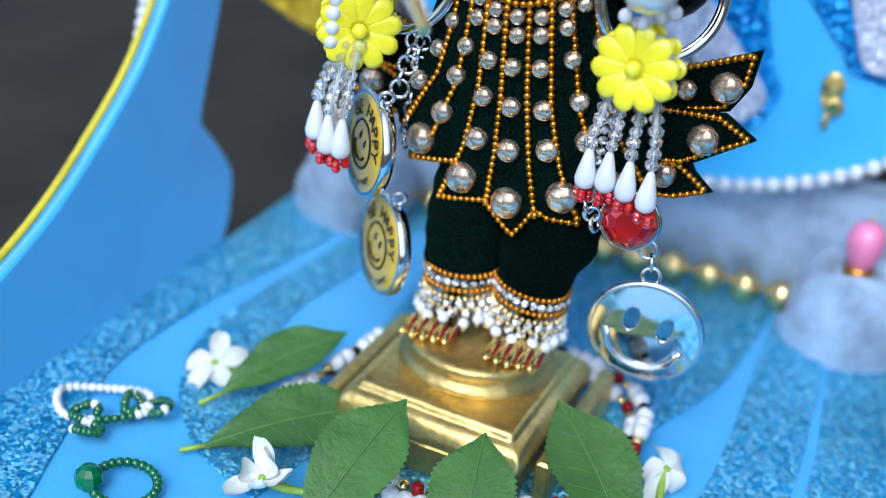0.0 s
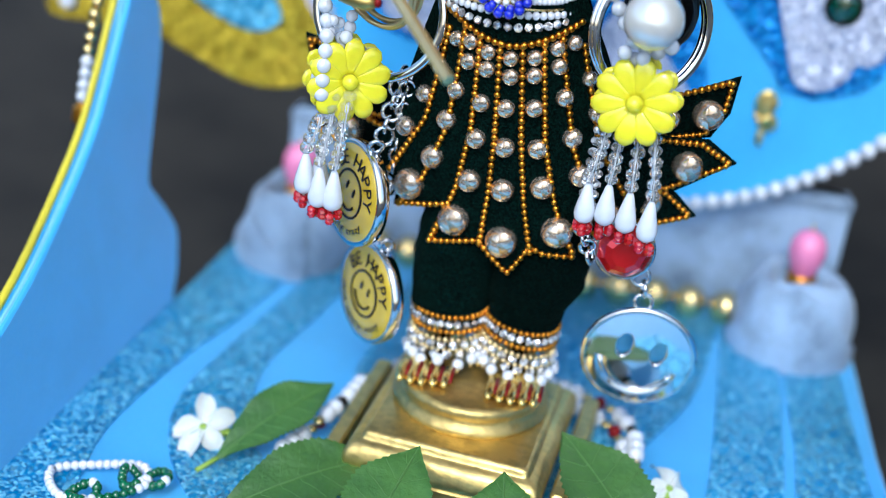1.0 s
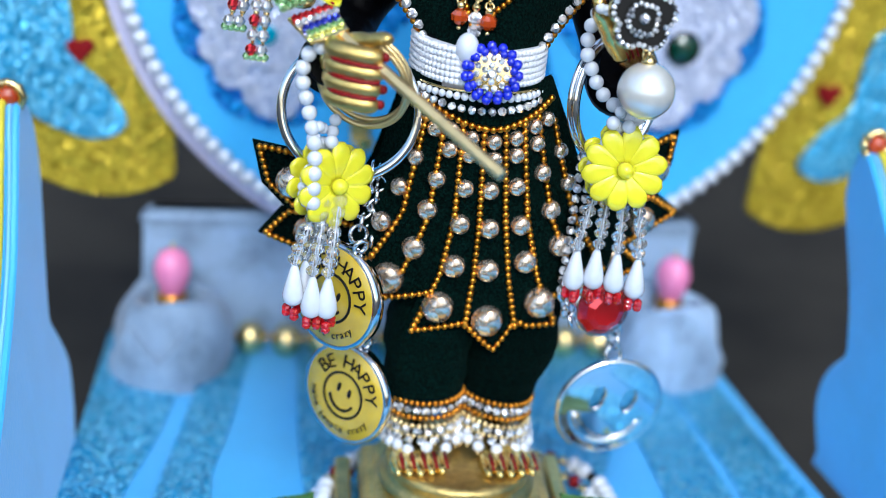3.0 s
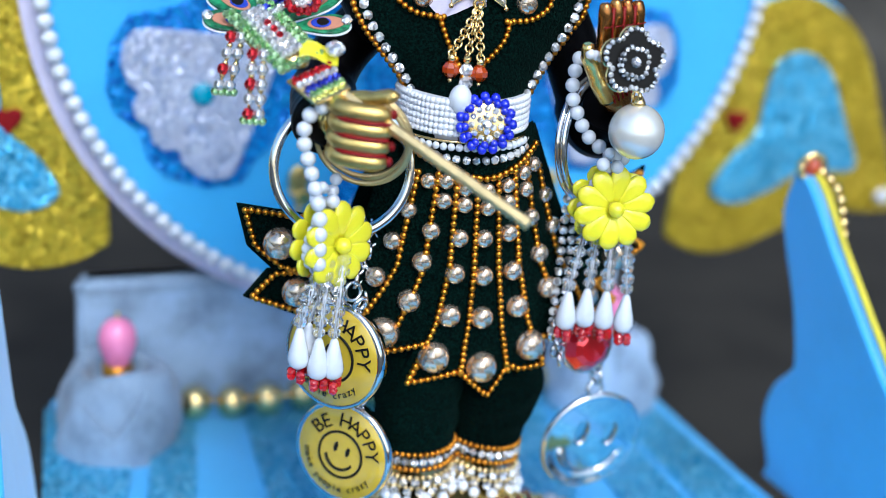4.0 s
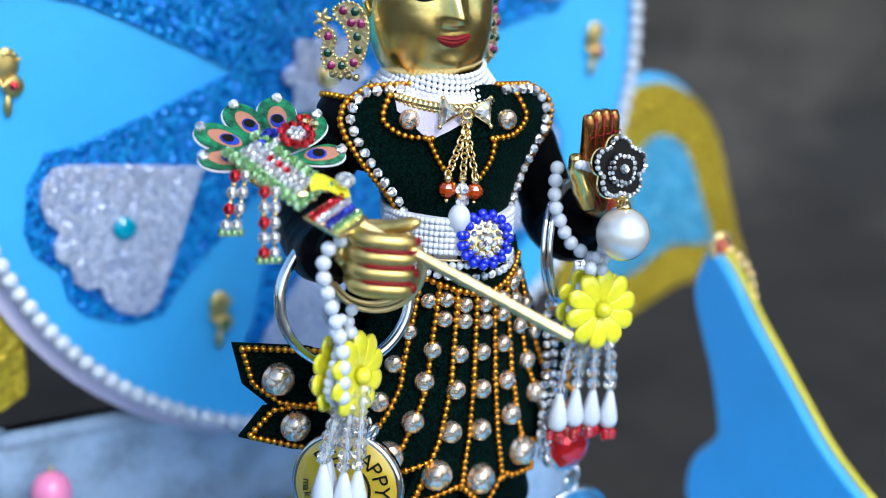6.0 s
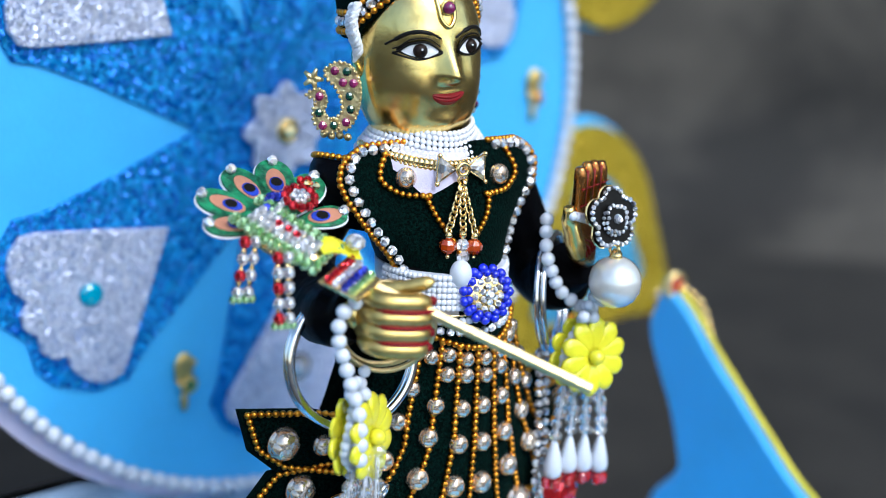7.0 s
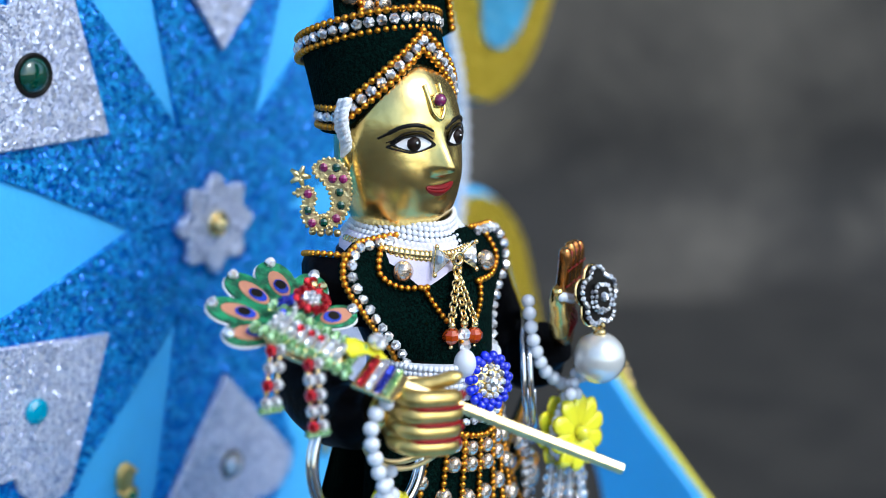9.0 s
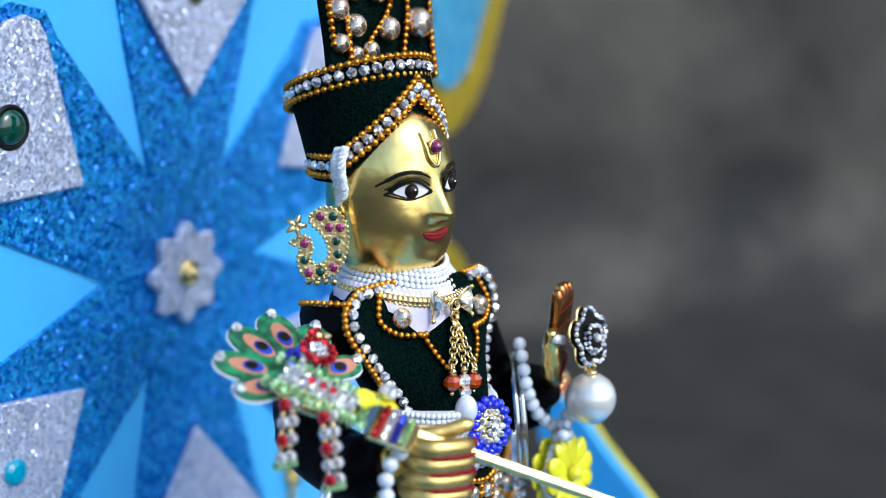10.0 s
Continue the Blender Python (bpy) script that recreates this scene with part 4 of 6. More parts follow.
# side petals
SIDES = [((-22, 78), (-31, 81.0), (-44.2, 82.2), (-42.2, 74), (-37.5, 69.6), (-24, 66)),
         ((-22, 71), (-31, 70.5), (-38.3, 69.3), (-42.4, 63.4), (-33, 60.4), (-22, 60)),
         ((16, 77), (27, 82.5), (39.2, 87.2), (38.6, 80), (35.8, 75), (20, 72)),
         ((17, 76), (27, 75.3), (35.6, 74.8), (41.6, 70.3), (30.6, 64), (18, 63)),
         ((17, 66), (26, 65), (30.5, 64.2), (36, 58.7), (30, 56.8), (18, 57))]
for k, o in enumerate(SIDES):
    sgn = -1 if o[0][0] < 0 else 1
    def on_side(x, z, d, k=k):
        return (x, -9.0 + 0.34 * abs(x) + 0.7 * (k % 3) - d, z)
    pet = part("side_petal", Mesh().plate(list(o), 1.2, on_side, bevel=0.2), VELVET, tunic)
    cz = sum(p[1] for p in o[1:5]) / 4
    ins = [(x - sgn * 1.3, cz + (z - cz) * 0.86) for x, z in o]
    part("gold_piping", Mesh().beads([on_side(x, z, 1.7) for x, z in ins[0:]], 0.66, 1.32, wire=0.28), GOLD, pet)
# gold bead lines
def fan_line(u, x_top, z0, z1):
    """A bead line that runs from the hem together towards the waist."""
    out, far = [], x_top - skirt(u, 90)[0]
    for z in np.linspace(z0, z1, 30):
        x = skirt(u, z)[0] + far * min(1.1, max(0.0, (z - 57) / 33))
        out.append((x, skirt_y(x, z) - 0.5, z))
    return out


for u, x_top, z0, z1 in ((-0.215, -4.1, 52, 92), (0.215, 0.0, 52, 92), (-0.62, -7.9, 51, 92.5), (0.58, 3.8, 53, 92.5), (-1.06, -11.2, 55.5, 93.5), (1.06, 7.2, 56, 93.5), (-1.5, -14.4, 62, 92), (1.5, 10.8, 62, 92)):
    part("gold_line", Mesh().beads(fan_line(u, x_top, z0, z1), 0.70, 1.38, wire=0.28), GOLD, tunic)
for pts in (((-0.21, 52.2), (0.02, 46.8), (0.21, 53)), ((-0.6, 57), (-0.62, 49.9), (-0.22, 52.6)), ((0.22, 53.2), (0.32, 51.9), (0.56, 51.9)), ((-1.05, 55.8), (-0.85, 57), (-0.66, 58.3)), ((0.64, 58.3), (0.85, 57.2), (1.04, 56.2))):
    line = []
    for (u0, z0), (u1, z1) in zip(pts, pts[1:]):
        line += [skirt(u0 + (u1 - u0) * t, z0 + (z1 - z0) * t, 0.55) for t in np.linspace(0, 1, 6)]
    part("gold_hem", Mesh().beads(line, 0.66, 1.32, wire=0.28), GOLD, tunic)
part("waist_arc", Mesh().beads([skirt(u, 91.8 + 3.6 * abs(u) ** 1.6, 0.5) for u in np.linspace(-1.15, 1.15, 40)], 0.7, 1.3), GOLD, tunic)
stud_m = Mesh()
stud_m.lathe([(1.0, 0), (1.0, 0.1), (0.98, 0.35), (0.8, 0.72), (0.5, 0.92), (0.2, 0.99), (0.02, 1.0)], (0, 0, 0), (0, 0, 1), 20)
stud_data = shape("pearl_stud", stud_m, STUD)
STUDS = [(3.1, ((-9.0, 55.5), (0.5, 53.1), (10.5, 56.7), (-18.5, 60.2), (19.4, 60))),
         (2.25, ((-6.9, 64.3), (-0.5, 63.7), (6.6, 65.4), (-14.5, 67.2), (13.2, 68.4))),
         (1.95, ((-6.6, 72.9), (-1.1, 72.3), (4.8, 72.9), (-12.6, 75.0), (10.7, 75.4), (-20.5, 71.3))),
         (1.75, ((-6.4, 80.0), (-1.8, 79.9), (3.2, 80.6), (-11.4, 81.1), (8.2, 82.8), (-17.6, 78.2), (14.2, 79.8))),
         (1.6, ((-15.2, 84.4), (12.0, 86), (-9.7, 87.1), (-6.1, 86.6), (-1.7, 86.0), (2.4, 86.7), (6.4, 88.5))),
         (1.5, ((-12.4, 90.5), (-9.6, 90.9), (-6.2, 89.8), (-2.1, 89.4), (2.0, 90.0), (5.6, 91.8), (8.4, 92.6)))]
for r, spots in STUDS:
    for x, z in spots:
        piece("pearl_stud", stud_data, (x, skirt_y(x, z), z), tunic, facing((0.02 * x, -1, 0.05)), r)
for x, z, r, k in ((-36.6, 75.2, 3.2, 0), (-29.5, 74, 2.0, 0), (-33.0, 65.4, 3.0, 1), (34.4, 79.6, 3.0, 2), (27.6, 78.4, 2.0, 2), (32.4, 69.6, 3.0, 3), (26.6, 61.6, 2.6, 4)):
    piece("pearl_stud", stud_data, (x, -9.0 + 0.34 * abs(x) + 0.7 * (k % 3) - 1.2, z), tunic, facing((0, -1, 0)), r)

# ---- belt ----
belt = thing("belt", (-4, -1, 97), "white seed-bead belt with a blue bead flower", "belt")
BC = (-4.2, -1.0)
part("band", loft([(*BC, 98.4, 11.3, 11.6), (*BC, 106.2, 11.9, 11.8)], n=44, power=2.2), SEED, belt)


def waist(z, r=0.0, start=175, stop=365):
    return [(BC[0] + (11.7 + r) * math.copysign(abs(math.cos(t)) ** 0.91, math.cos(t)), BC[1] + (11.9 + r) * math.copysign(abs(math.sin(t)) ** 0.91, math.sin(t)), z) for t in (radians(start + (stop - start) * k / 60) for k in range(61))]


for k in range(6):
    part("bead_strand", Mesh().beads(waist(105.7 - 1.12 * k, 0.25), 0.64, 0.92, 8, 6), SEED, belt)
part("gold_thread", Mesh().tube(waist(98.7, 0.5), 0.25, 5), PALE_GOLD, belt)
part("bead_fringe", Mesh().beads(waist(97.7, 0.6), 0.75, 1.4, 8, 6), PEARL, belt)
part("rhinestone_strand", Mesh().beads([(x, y, z + 0.010 * (x + 4) ** 2) for x, y, z in waist(95.3, 0.7, 190, 350)], 0.85, 1.8, 6, 4, smooth=False), STONE, belt)
bf = Vector((-4.2, -14.0, 102.5))
bn = Vector((-0.22, -0.95, 0.2)).normalized()
BQ = facing(bn)
rosette = part("flower_disc", Mesh().lathe([(4.2, 0), (4.2, 0.6), (3.0, 1.0), (0.1, 1.1)], bf, bn, 24), PALE_GOLD, belt, "blue bead flower with rhinestone centre")
for q, (rr, n, br, mt) in enumerate(((4.7, 15, 0.95, BLUE_BEAD), (3.9, 14, 0.8, BLUE_BEAD), (2.7, 11, 0.62, STONE), (1.4, 6, 0.62, STONE))):
    m = Mesh()
    for k in range(n):
        a = 2 * math.pi * k / n + q * 0.2
        m.sphere(bf + BQ @ Vector((rr * math.cos(a), rr * math.sin(a), 0.5 + 0.35 * q)), br, 7 if q < 2 else 6, 5 if q < 2 else 4, 0, q < 2)
    part("bead_ring", m, mt, rosette)
part("centre_stone", Mesh().lathe([(0.9, 0), (0.95, 0.4), (0.5, 0.8), (0.1, 0.85)], bf + bn * 1.6, bn, 8, smooth=False), STONE, rosette)

# ---- jacket: body, sleeves and the wide lapel bib ----
jk = thing("jacket", (-3, 3, 99), "dark green velvet jacket with rhinestone lapels and black sleeves", "jacket")
part("body_cloth", loft([(-4, -0.5, 98, 11, 11), (-3.8, 0, 106, 11.6, 11), (-3.5, 5, 113, 12.5, 10), (-3, 10, 120, 14, 8), (-2.5, 11, 124, 13, 7), (-2.5, 10, 128.5, 8, 6.5)], n=44, power=2.2), SATIN, jk)
JY = radians(-14)
JR, JF = Vector((math.cos(JY), math.sin(JY), 0)), Vector((math.sin(JY), -math.cos(JY), 0))


def bib_mid(z):
    return Vector((interp(z, [105, 128], [-6.4, -3.6]), interp(z, [105, 109, 113, 118, 124, 128], [-12.9, -11.4, -9.2, -6.6, -4.0, -1.5]), z))


def bib_w(z):
    return interp(z, [105, 108, 112, 116, 120, 123, 125.5, 127, 128], [11.0, 12.8, 16.2, 19.2, 21.4, 22.3, 21.4, 19.4, 16.8])


def bib(s, z, lift=0.0):
    w = bib_w(z) * s
    if w < 0:
        high = interp(-w, [0, 5, 10, 15, 20, 23], [0, 1.2, 2.9, 3.0, 2.4, 2.2])
        low = interp(z, [105, 109, 113, 117], [0.070, 0.038, 0.024, 0.018]) * w * w
        back = low + (high - low) * interp(z, [109, 117], [0, 1])
    else:
        back = interp(z, [105, 109, 114, 119, 124], [0.075, 0.060, 0.038, 0.023, 0.0206]) * w * w
    return bib_mid(z) + JR * w - JF * (back - lift) + Vector((0, 0, -0.003 * w * w * interp(z, [112, 127], [0, 1])))


m = Mesh()
zs = np.linspace(105, 128, 26)
g = [[bib(s, z) for s in np.linspace(-1, 1, 41)] for z in zs]
m.grid(g)
g2 = [[p - JF * 1.1 for p in r] for r in g]
m.grid(g2)
m.grid([[r[0] for r in g], [r[0] for r in g2]])
m.grid([[r[-1] for r in g], [r[-1] for r in g2]])
m.grid([g[-1], g2[-1]])
part("lapel_bib", m, VELVET, jk)
for sx in (-1, 1):
    part("rhinestone_edge", Mesh().beads([bib(sx * 0.915, z, 0.6) for z in np.linspace(106, 127.4, 40)] + [bib(sx * s, 127.4, 0.6) for s in np.linspace(0.85, 0.55, 6)], 1.02, 2.2, 6, 4, smooth=False), STONE, jk)
    part("gold_edge", Mesh().beads([bib(sx * 1.0, z, 0.4) for z in np.linspace(106, 128, 40)] + [bib(sx * s, 128.2, 0.2) for s in np.linspace(0.95, 0.5, 8)], 0.62, 1.2), GOLD, jk)
    part("gold_loop", Mesh().beads(smooth_line([bib(sx * 0.62, 126.5, 0.6), bib(sx * 0.64, 122.5, 0.6), bib(sx * 0.5, 119.6, 0.6), bib(sx * 0.27, 119.2, 0.6)], 6), 0.65, 1.25), GOLD, jk)
    part("gold_vee", Mesh().beads(smooth_line([bib(sx * 0.30, 119.0, 0.6), bib(sx * 0.26, 115.5, 0.6), bib(sx * 0.12 - 0.06, 111.8, 0.6), bib(-0.12 + sx * 0.03, 110, 0.6)], 6), 0.62, 1.2), GOLD, jk)
    piece("pearl_stud", stud_data, bib(sx * 0.42, 122.2, 0.1), jk, facing(JF), 2.0)
# black shoulder cap behind the lapel, edged with gold beads
cap = [[bib(-0.99, z) + Vector((0.4, 0.6 + 9.5 * t, 0.4 * math.sin(math.pi * t) - 1.2 * t)) - JR * (1.6 * math.sin(math.pi * t)) for z in np.linspace(113, 126.2, 12)] for t in np.linspace(0, 1, 9)]
part("shoulder_cap", Mesh().grid(cap).grid([[p + Vector((0.8, 0, -0.4)) for p in r] for r in cap]), SATIN, jk)
part("gold_edge", Mesh().beads([r[-1] + Vector((0, 0, 0.5)) for r in cap], 0.62, 1.25, wire=0.25), GOLD, jk)
part("left_sleeve", Mesh().tube(smooth_line([(-12, 15, 117), (-18, 15, 114), (-24.5, 12.5, 108), (-28, 8, 102.5), (-30, 0, 100), (-31.8, -6.5, 101), (-31.6, -11.5, 102.6)], 5), [4.0] * 4 + [5.4] * 10 + [6.0] * 8 + [5.6] * 5 + [4.4] * 4, 24), SATIN, jk)
part("right_sleeve", Mesh().tube(smooth_line([(10, 5, 123), (15.5, 4, 118), (20, 3, 109), (22.6, 0, 100.5), (22.4, -5, 99), (21.2, -9, 101.5), (20.8, -11.5, 104)], 5), [4.0] * 4 + [5.6] * 10 + [6.4] * 10 + [4.8] * 7, 24), SATIN, jk)

# ---- collar, necklaces and bow pendant ----
col = thing("bead_collar", (-2, 8, 124), "white seed-bead collar with gold chain and lilac cloth", "collar")
NC = Vector((-2.2, 7.6, 0))


def neck(z, a, b, start=160, stop=380, drop=0.0, n=48):
    out = []
    for k in range(n + 1):
        t = radians(start + (stop - start) * k / n) + YAW * 0.8
        dip = max(0, -math.sin(t - YAW * 0.8)) ** 2
        out.append((NC.x + a * math.cos(t), NC.y + b * math.sin(t), z - drop * dip))
    return out


for k in range(-2, 5):
    part("bead_ring", Mesh().beads(neck(129.5 - 0.85 * k, 9.4 + 0.7 * max(k, -0.6 + 0.2 * k), 9.6 + 0.6 * max(k, -0.6 + 0.2 * k), 0, 360, 1.9 + 0.1 * k, 60), 0.6, 1.1, 7, 5), SEED, col)
part("gold_chain", Mesh().beads(neck(126.0, 12.4, 11.8, 165, 375, 1.6), 0.95, 0.95, 6, 5), PALE_GOLD, col)
part("second_gold_chain", Mesh().beads(neck(125.4, 12.7, 12.0, 165, 375, 1.7), 0.6, 0.9, 6, 5), PALE_GOLD, col)
cl = [neck(127.6, 11.4, 10.6, 160, 380, 1.0, 40), neck(125.8, 13.2, 12.2, 160, 380, 2.2, 40)]
cl.append([(x, y - 0.5, z - (1.0 + 3.6 * max(0, 1 - abs(k - 20 - (5 if k > 20 else -5)) / 4.5))) for k, (x, y, z) in enumerate(neck(125.2, 13.6, 12.6, 160, 380, 2.4, 40))])
part("cloth", Mesh().grid(cl).grid([[Vector(p) + Vector((0, 0.7, 0)) for p in r] for r in cl]), LILAC, col)
pen = thing("bow_pendant", (-5, -8, 106), "gold pendant with crystal bow, chains and orange drops", "pendant")
BW = Vector((-4.2, -5.6, 124.0))
bowset = Mesh()
for sx in (-1, 1):
    tri_ = [BW + JR * (sx * 0.9), BW + JR * (sx * 4.6) + Vector((0, 0, 2.6)), BW + JR * (sx * 4.9) + Vector((0, 0, -2.6))]
    cen = (tri_[0] + tri_[1] + tri_[2]) / 3 + JF * 1.5
    gemm = Mesh()
    b0 = [p for p in tri_]
    inn = [cen + (p - cen) * 0.45 + JF * 0.4 for p in tri_]
    gemm.grid([[p - JF * 0.8 for p in b0], b0, inn], 0, True, False, True)
    part("crystal", gemm, STONE, pen, "clear trillion-cut crystal")
    bowset.tube(tri_ + [tri_[0]], 0.22, 6)
    for p in tri_:
        bowset.sphere(p + JF * 0.3, 0.5, 7, 5)
bowset.ring(BW + JF * 0.8, 1.1, 0.45, JF, 16, 6)
bowset.ring(BW + JF * 0.8 + Vector((0, 0, -1.9)), 0.9, 0.3, JF, 14, 6)
part("bow_frame", bowset, PALE_GOLD, pen)


def chain(a, b, R, r, mat, parent, sag=0.0, name="chain"):
    """A chain of turned links from a to b, as one mesh."""
    m, pts = Mesh(), spaced([Vector(a), (Vector(a) + Vector(b)) / 2 + Vector((0, 0, -sag)), Vector(b)], 1.45 * R)
    for k, p in enumerate(pts):
        d = pts[min(k + 1, len(pts) - 1)] - pts[max(k - 1, 0)]
        nrm = d.cross(Vector((1, 0.3, 0.2)) if k % 2 else Vector((0.2, 1, 0.3)))
        m.ring(p, R, r, nrm, 14, 6)
    return part(name, m, mat, parent)


p0 = BW + JF * 0.8 + Vector((0, 0, -2.6))
DROPS = [Vector((-10.0, -9.7, 111.6)), Vector((-7.4, -10.6, 111.6)), Vector((-5.2, -11.3, 111.2))]
for k, d in enumerate(DROPS):
    chain(p0, d + Vector((0, 0, 2.4)), 0.75, 0.22, PALE_GOLD, pen)
    part("gold_cap", Mesh().sphere(d + Vector((0, 0, 1.6)), 0.8, 8, 6), PALE_GOLD, pen)
    part("orange_drop" if k != 1 else "clear_drop", Mesh().sphere(d + Vector((0, 0, -0.4)), (1.65, 1.65, 1.5) if k != 1 else 1.3, 8, 5, smooth=False), ORANGE if k != 1 else STONE, pen)
    if k == 1:
        part("clear_drop", Mesh().sphere(d + Vector((0, -0.2, -2.4)), 1.35, 8, 5, smooth=False), STONE, pen)
    else:
        part("gold_cap", Mesh().sphere(d + Vector((0, 0, -2.4)), 0.5, 6, 5), PALE_GOLD, pen)
part("pearl_drop", Mesh().sphere((-8.6, -12.0, 106.3), (2.1, 2.1, 2.7), 16, 12), PEARL, pen)
part("gold_cap", Mesh().sphere((-8.8, -12.4, 103.4), 0.55, 7, 5), PALE_GOLD, pen)

# ---- hat ----
hat = thing("hat", (-2.5, 10, 148), "dark green velvet crown hat edged with gold beads and rhinestones", "hat")
HT = Vector((-4.2, 11.2, 0))


def hat_at(t, h, r=0.0):
    """Round the hat: t from its front, h from brim (0) to top (1)."""
    peak = max(0.0, 1 - abs((t + math.pi) % (2 * math.pi) - math.pi) / 1.5) ** 1.1
    low = 147.6 - 1.0 * math.cos(t) * -1.0 + 9.8 * peak
    z = low + (163.6 - low) * h
    rad = 12.9 - 0.1 * (z - 148) / 16 + r
    d = FF * math.cos(t) + FR * math.sin(t)
    return HT + d * rad - FF * (0.32 * (z - 148)) - FR * (0.06 * (z - 148)) + Vector((0, 0, z + 0.35 * rad * math.cos(t) * (z - 148) / 16 - 0.8 + 0.05 * (z - 148)))


n = 72
rows = [[hat_at(2 * math.pi * k / n, h) for k in range(n)] for h in (-0.07, 0.25, 0.5, 0.75, 1)]
rows += [[HT - FF * 4 + Vector((0, 0, 163.6)) + (p - HT + FF * 4 - Vector((0, 0, 163.6))) * q for p in rows[-1]] for q in (0.9, 0.4, 0.05)]
part("crown", Mesh().grid(rows, 0, True, True, True), VELVET, hat)
ts = [2 * math.pi * k / 120 for k in range(121)]
for nm, mt, lines, r, st_ in (("gold_band", GOLD, ((0.0, 1.7), (0.0, -1.7)), 0.68, 1.5), ("rhinestone_band", STONE, ((0.0, 0.0),), 1.02, 2.25)):
    for up in (0, 1):
        m = Mesh()
        for _, dz in lines:
            m.beads([hat_at(t, up, 0.2) + Vector((0, 0, (1.7 if up == 0 else -1.3) + dz)) for t in ts], r, st_, 8 if mt is GOLD else 6, 6 if mt is GOLD else 4, smooth=mt is GOLD, wire=0.25 if mt is GOLD else 0.0)
        part(nm, m, mt, hat)
crest = [(-13.6, 163), (-13.8, 170), (-14.6, 180), (-13.4, 190), (-9, 197), (0, 200), (9, 197), (16, 190), (19.5, 180), (19, 170), (19.5, 163.5), (14, 162)]
def on_crest(x, z, d):
    x *= 0.86
    return HT + FR * (x + 3.7) - FF * (4.8 - d + 0.004 * x * x + 0.16 * (z - 160)) + Vector((0, 0, z - 0.8))
part("crest", Mesh().plate(crest, 1.6, on_crest, bevel=0.3), VELVET, hat)
ins = [(x * 0.93, 178 + (z - 178) * 0.95) for x, z in crest[1:11]]
part("gold_line", Mesh().beads([on_crest(x, z, 2.2) for x, z in ins], 0.7, 1.35), GOLD, hat)
for x0, x1, bend in ((-8.6, -8.8, 0), (-4.4, 4.5, 1), (6, 10, 2)):
    part("gold_line", Mesh().beads(smooth_line([on_crest(x0, 164, 2.2), on_crest(x0 + bend, 170, 2.2), on_crest(x1, 178, 2.2), on_crest(x1 * 0.9, 190, 2.2)], 6), 0.7, 1.35), GOLD, hat)
for x, z, r in ((-10.9, 170.5, 1.9), (-10.6, 176.6, 2.2), (-6.4, 173.6, 2.3), (-6.6, 168.6, 1.5), (-2.4, 169.2, 1.8), (-6, 180, 2.2), (3.4, 173, 2.4), (1, 180, 2.4), (13.4, 174, 3.0), (12.5, 183, 2.4), (4, 188, 2.4), (-5, 188, 2.2)):
    piece("pearl_stud", stud_data, on_crest(x, z, 1.6), hat, facing(FF), r)
yl = Mesh()
yl.many = True
for o, w in ((Vector((0, 0, 0)), 0.0), (Vector((0.3, 1.4, -0.3)), 1.7)):
    mid = smooth_line([face_at(-13.2, 2.4, 10.8) + o, face_at(-14.0, 2.2, 8.4) + o, face_at(-13.6, 1.8, 5.8) + o, face_at(-12.6, 1.2, 3.0) + o * 0.5, face_at(-12.0, -0.4, 0.4)], 9)
    for s in range(3):
        yl.tube([p + FR * (0.42 * math.cos(0.75 * k + w + 2.09 * s)) + Vector((0, 0, 0.2)) * math.sin(k) + FF * (0.42 * math.sin(0.75 * k + w + 2.09 * s)) for k, p in enumerate(mid)], 0.55, 7)
part("yarn_tie", yl, YARN, hat, "white yarn tie at the temple")

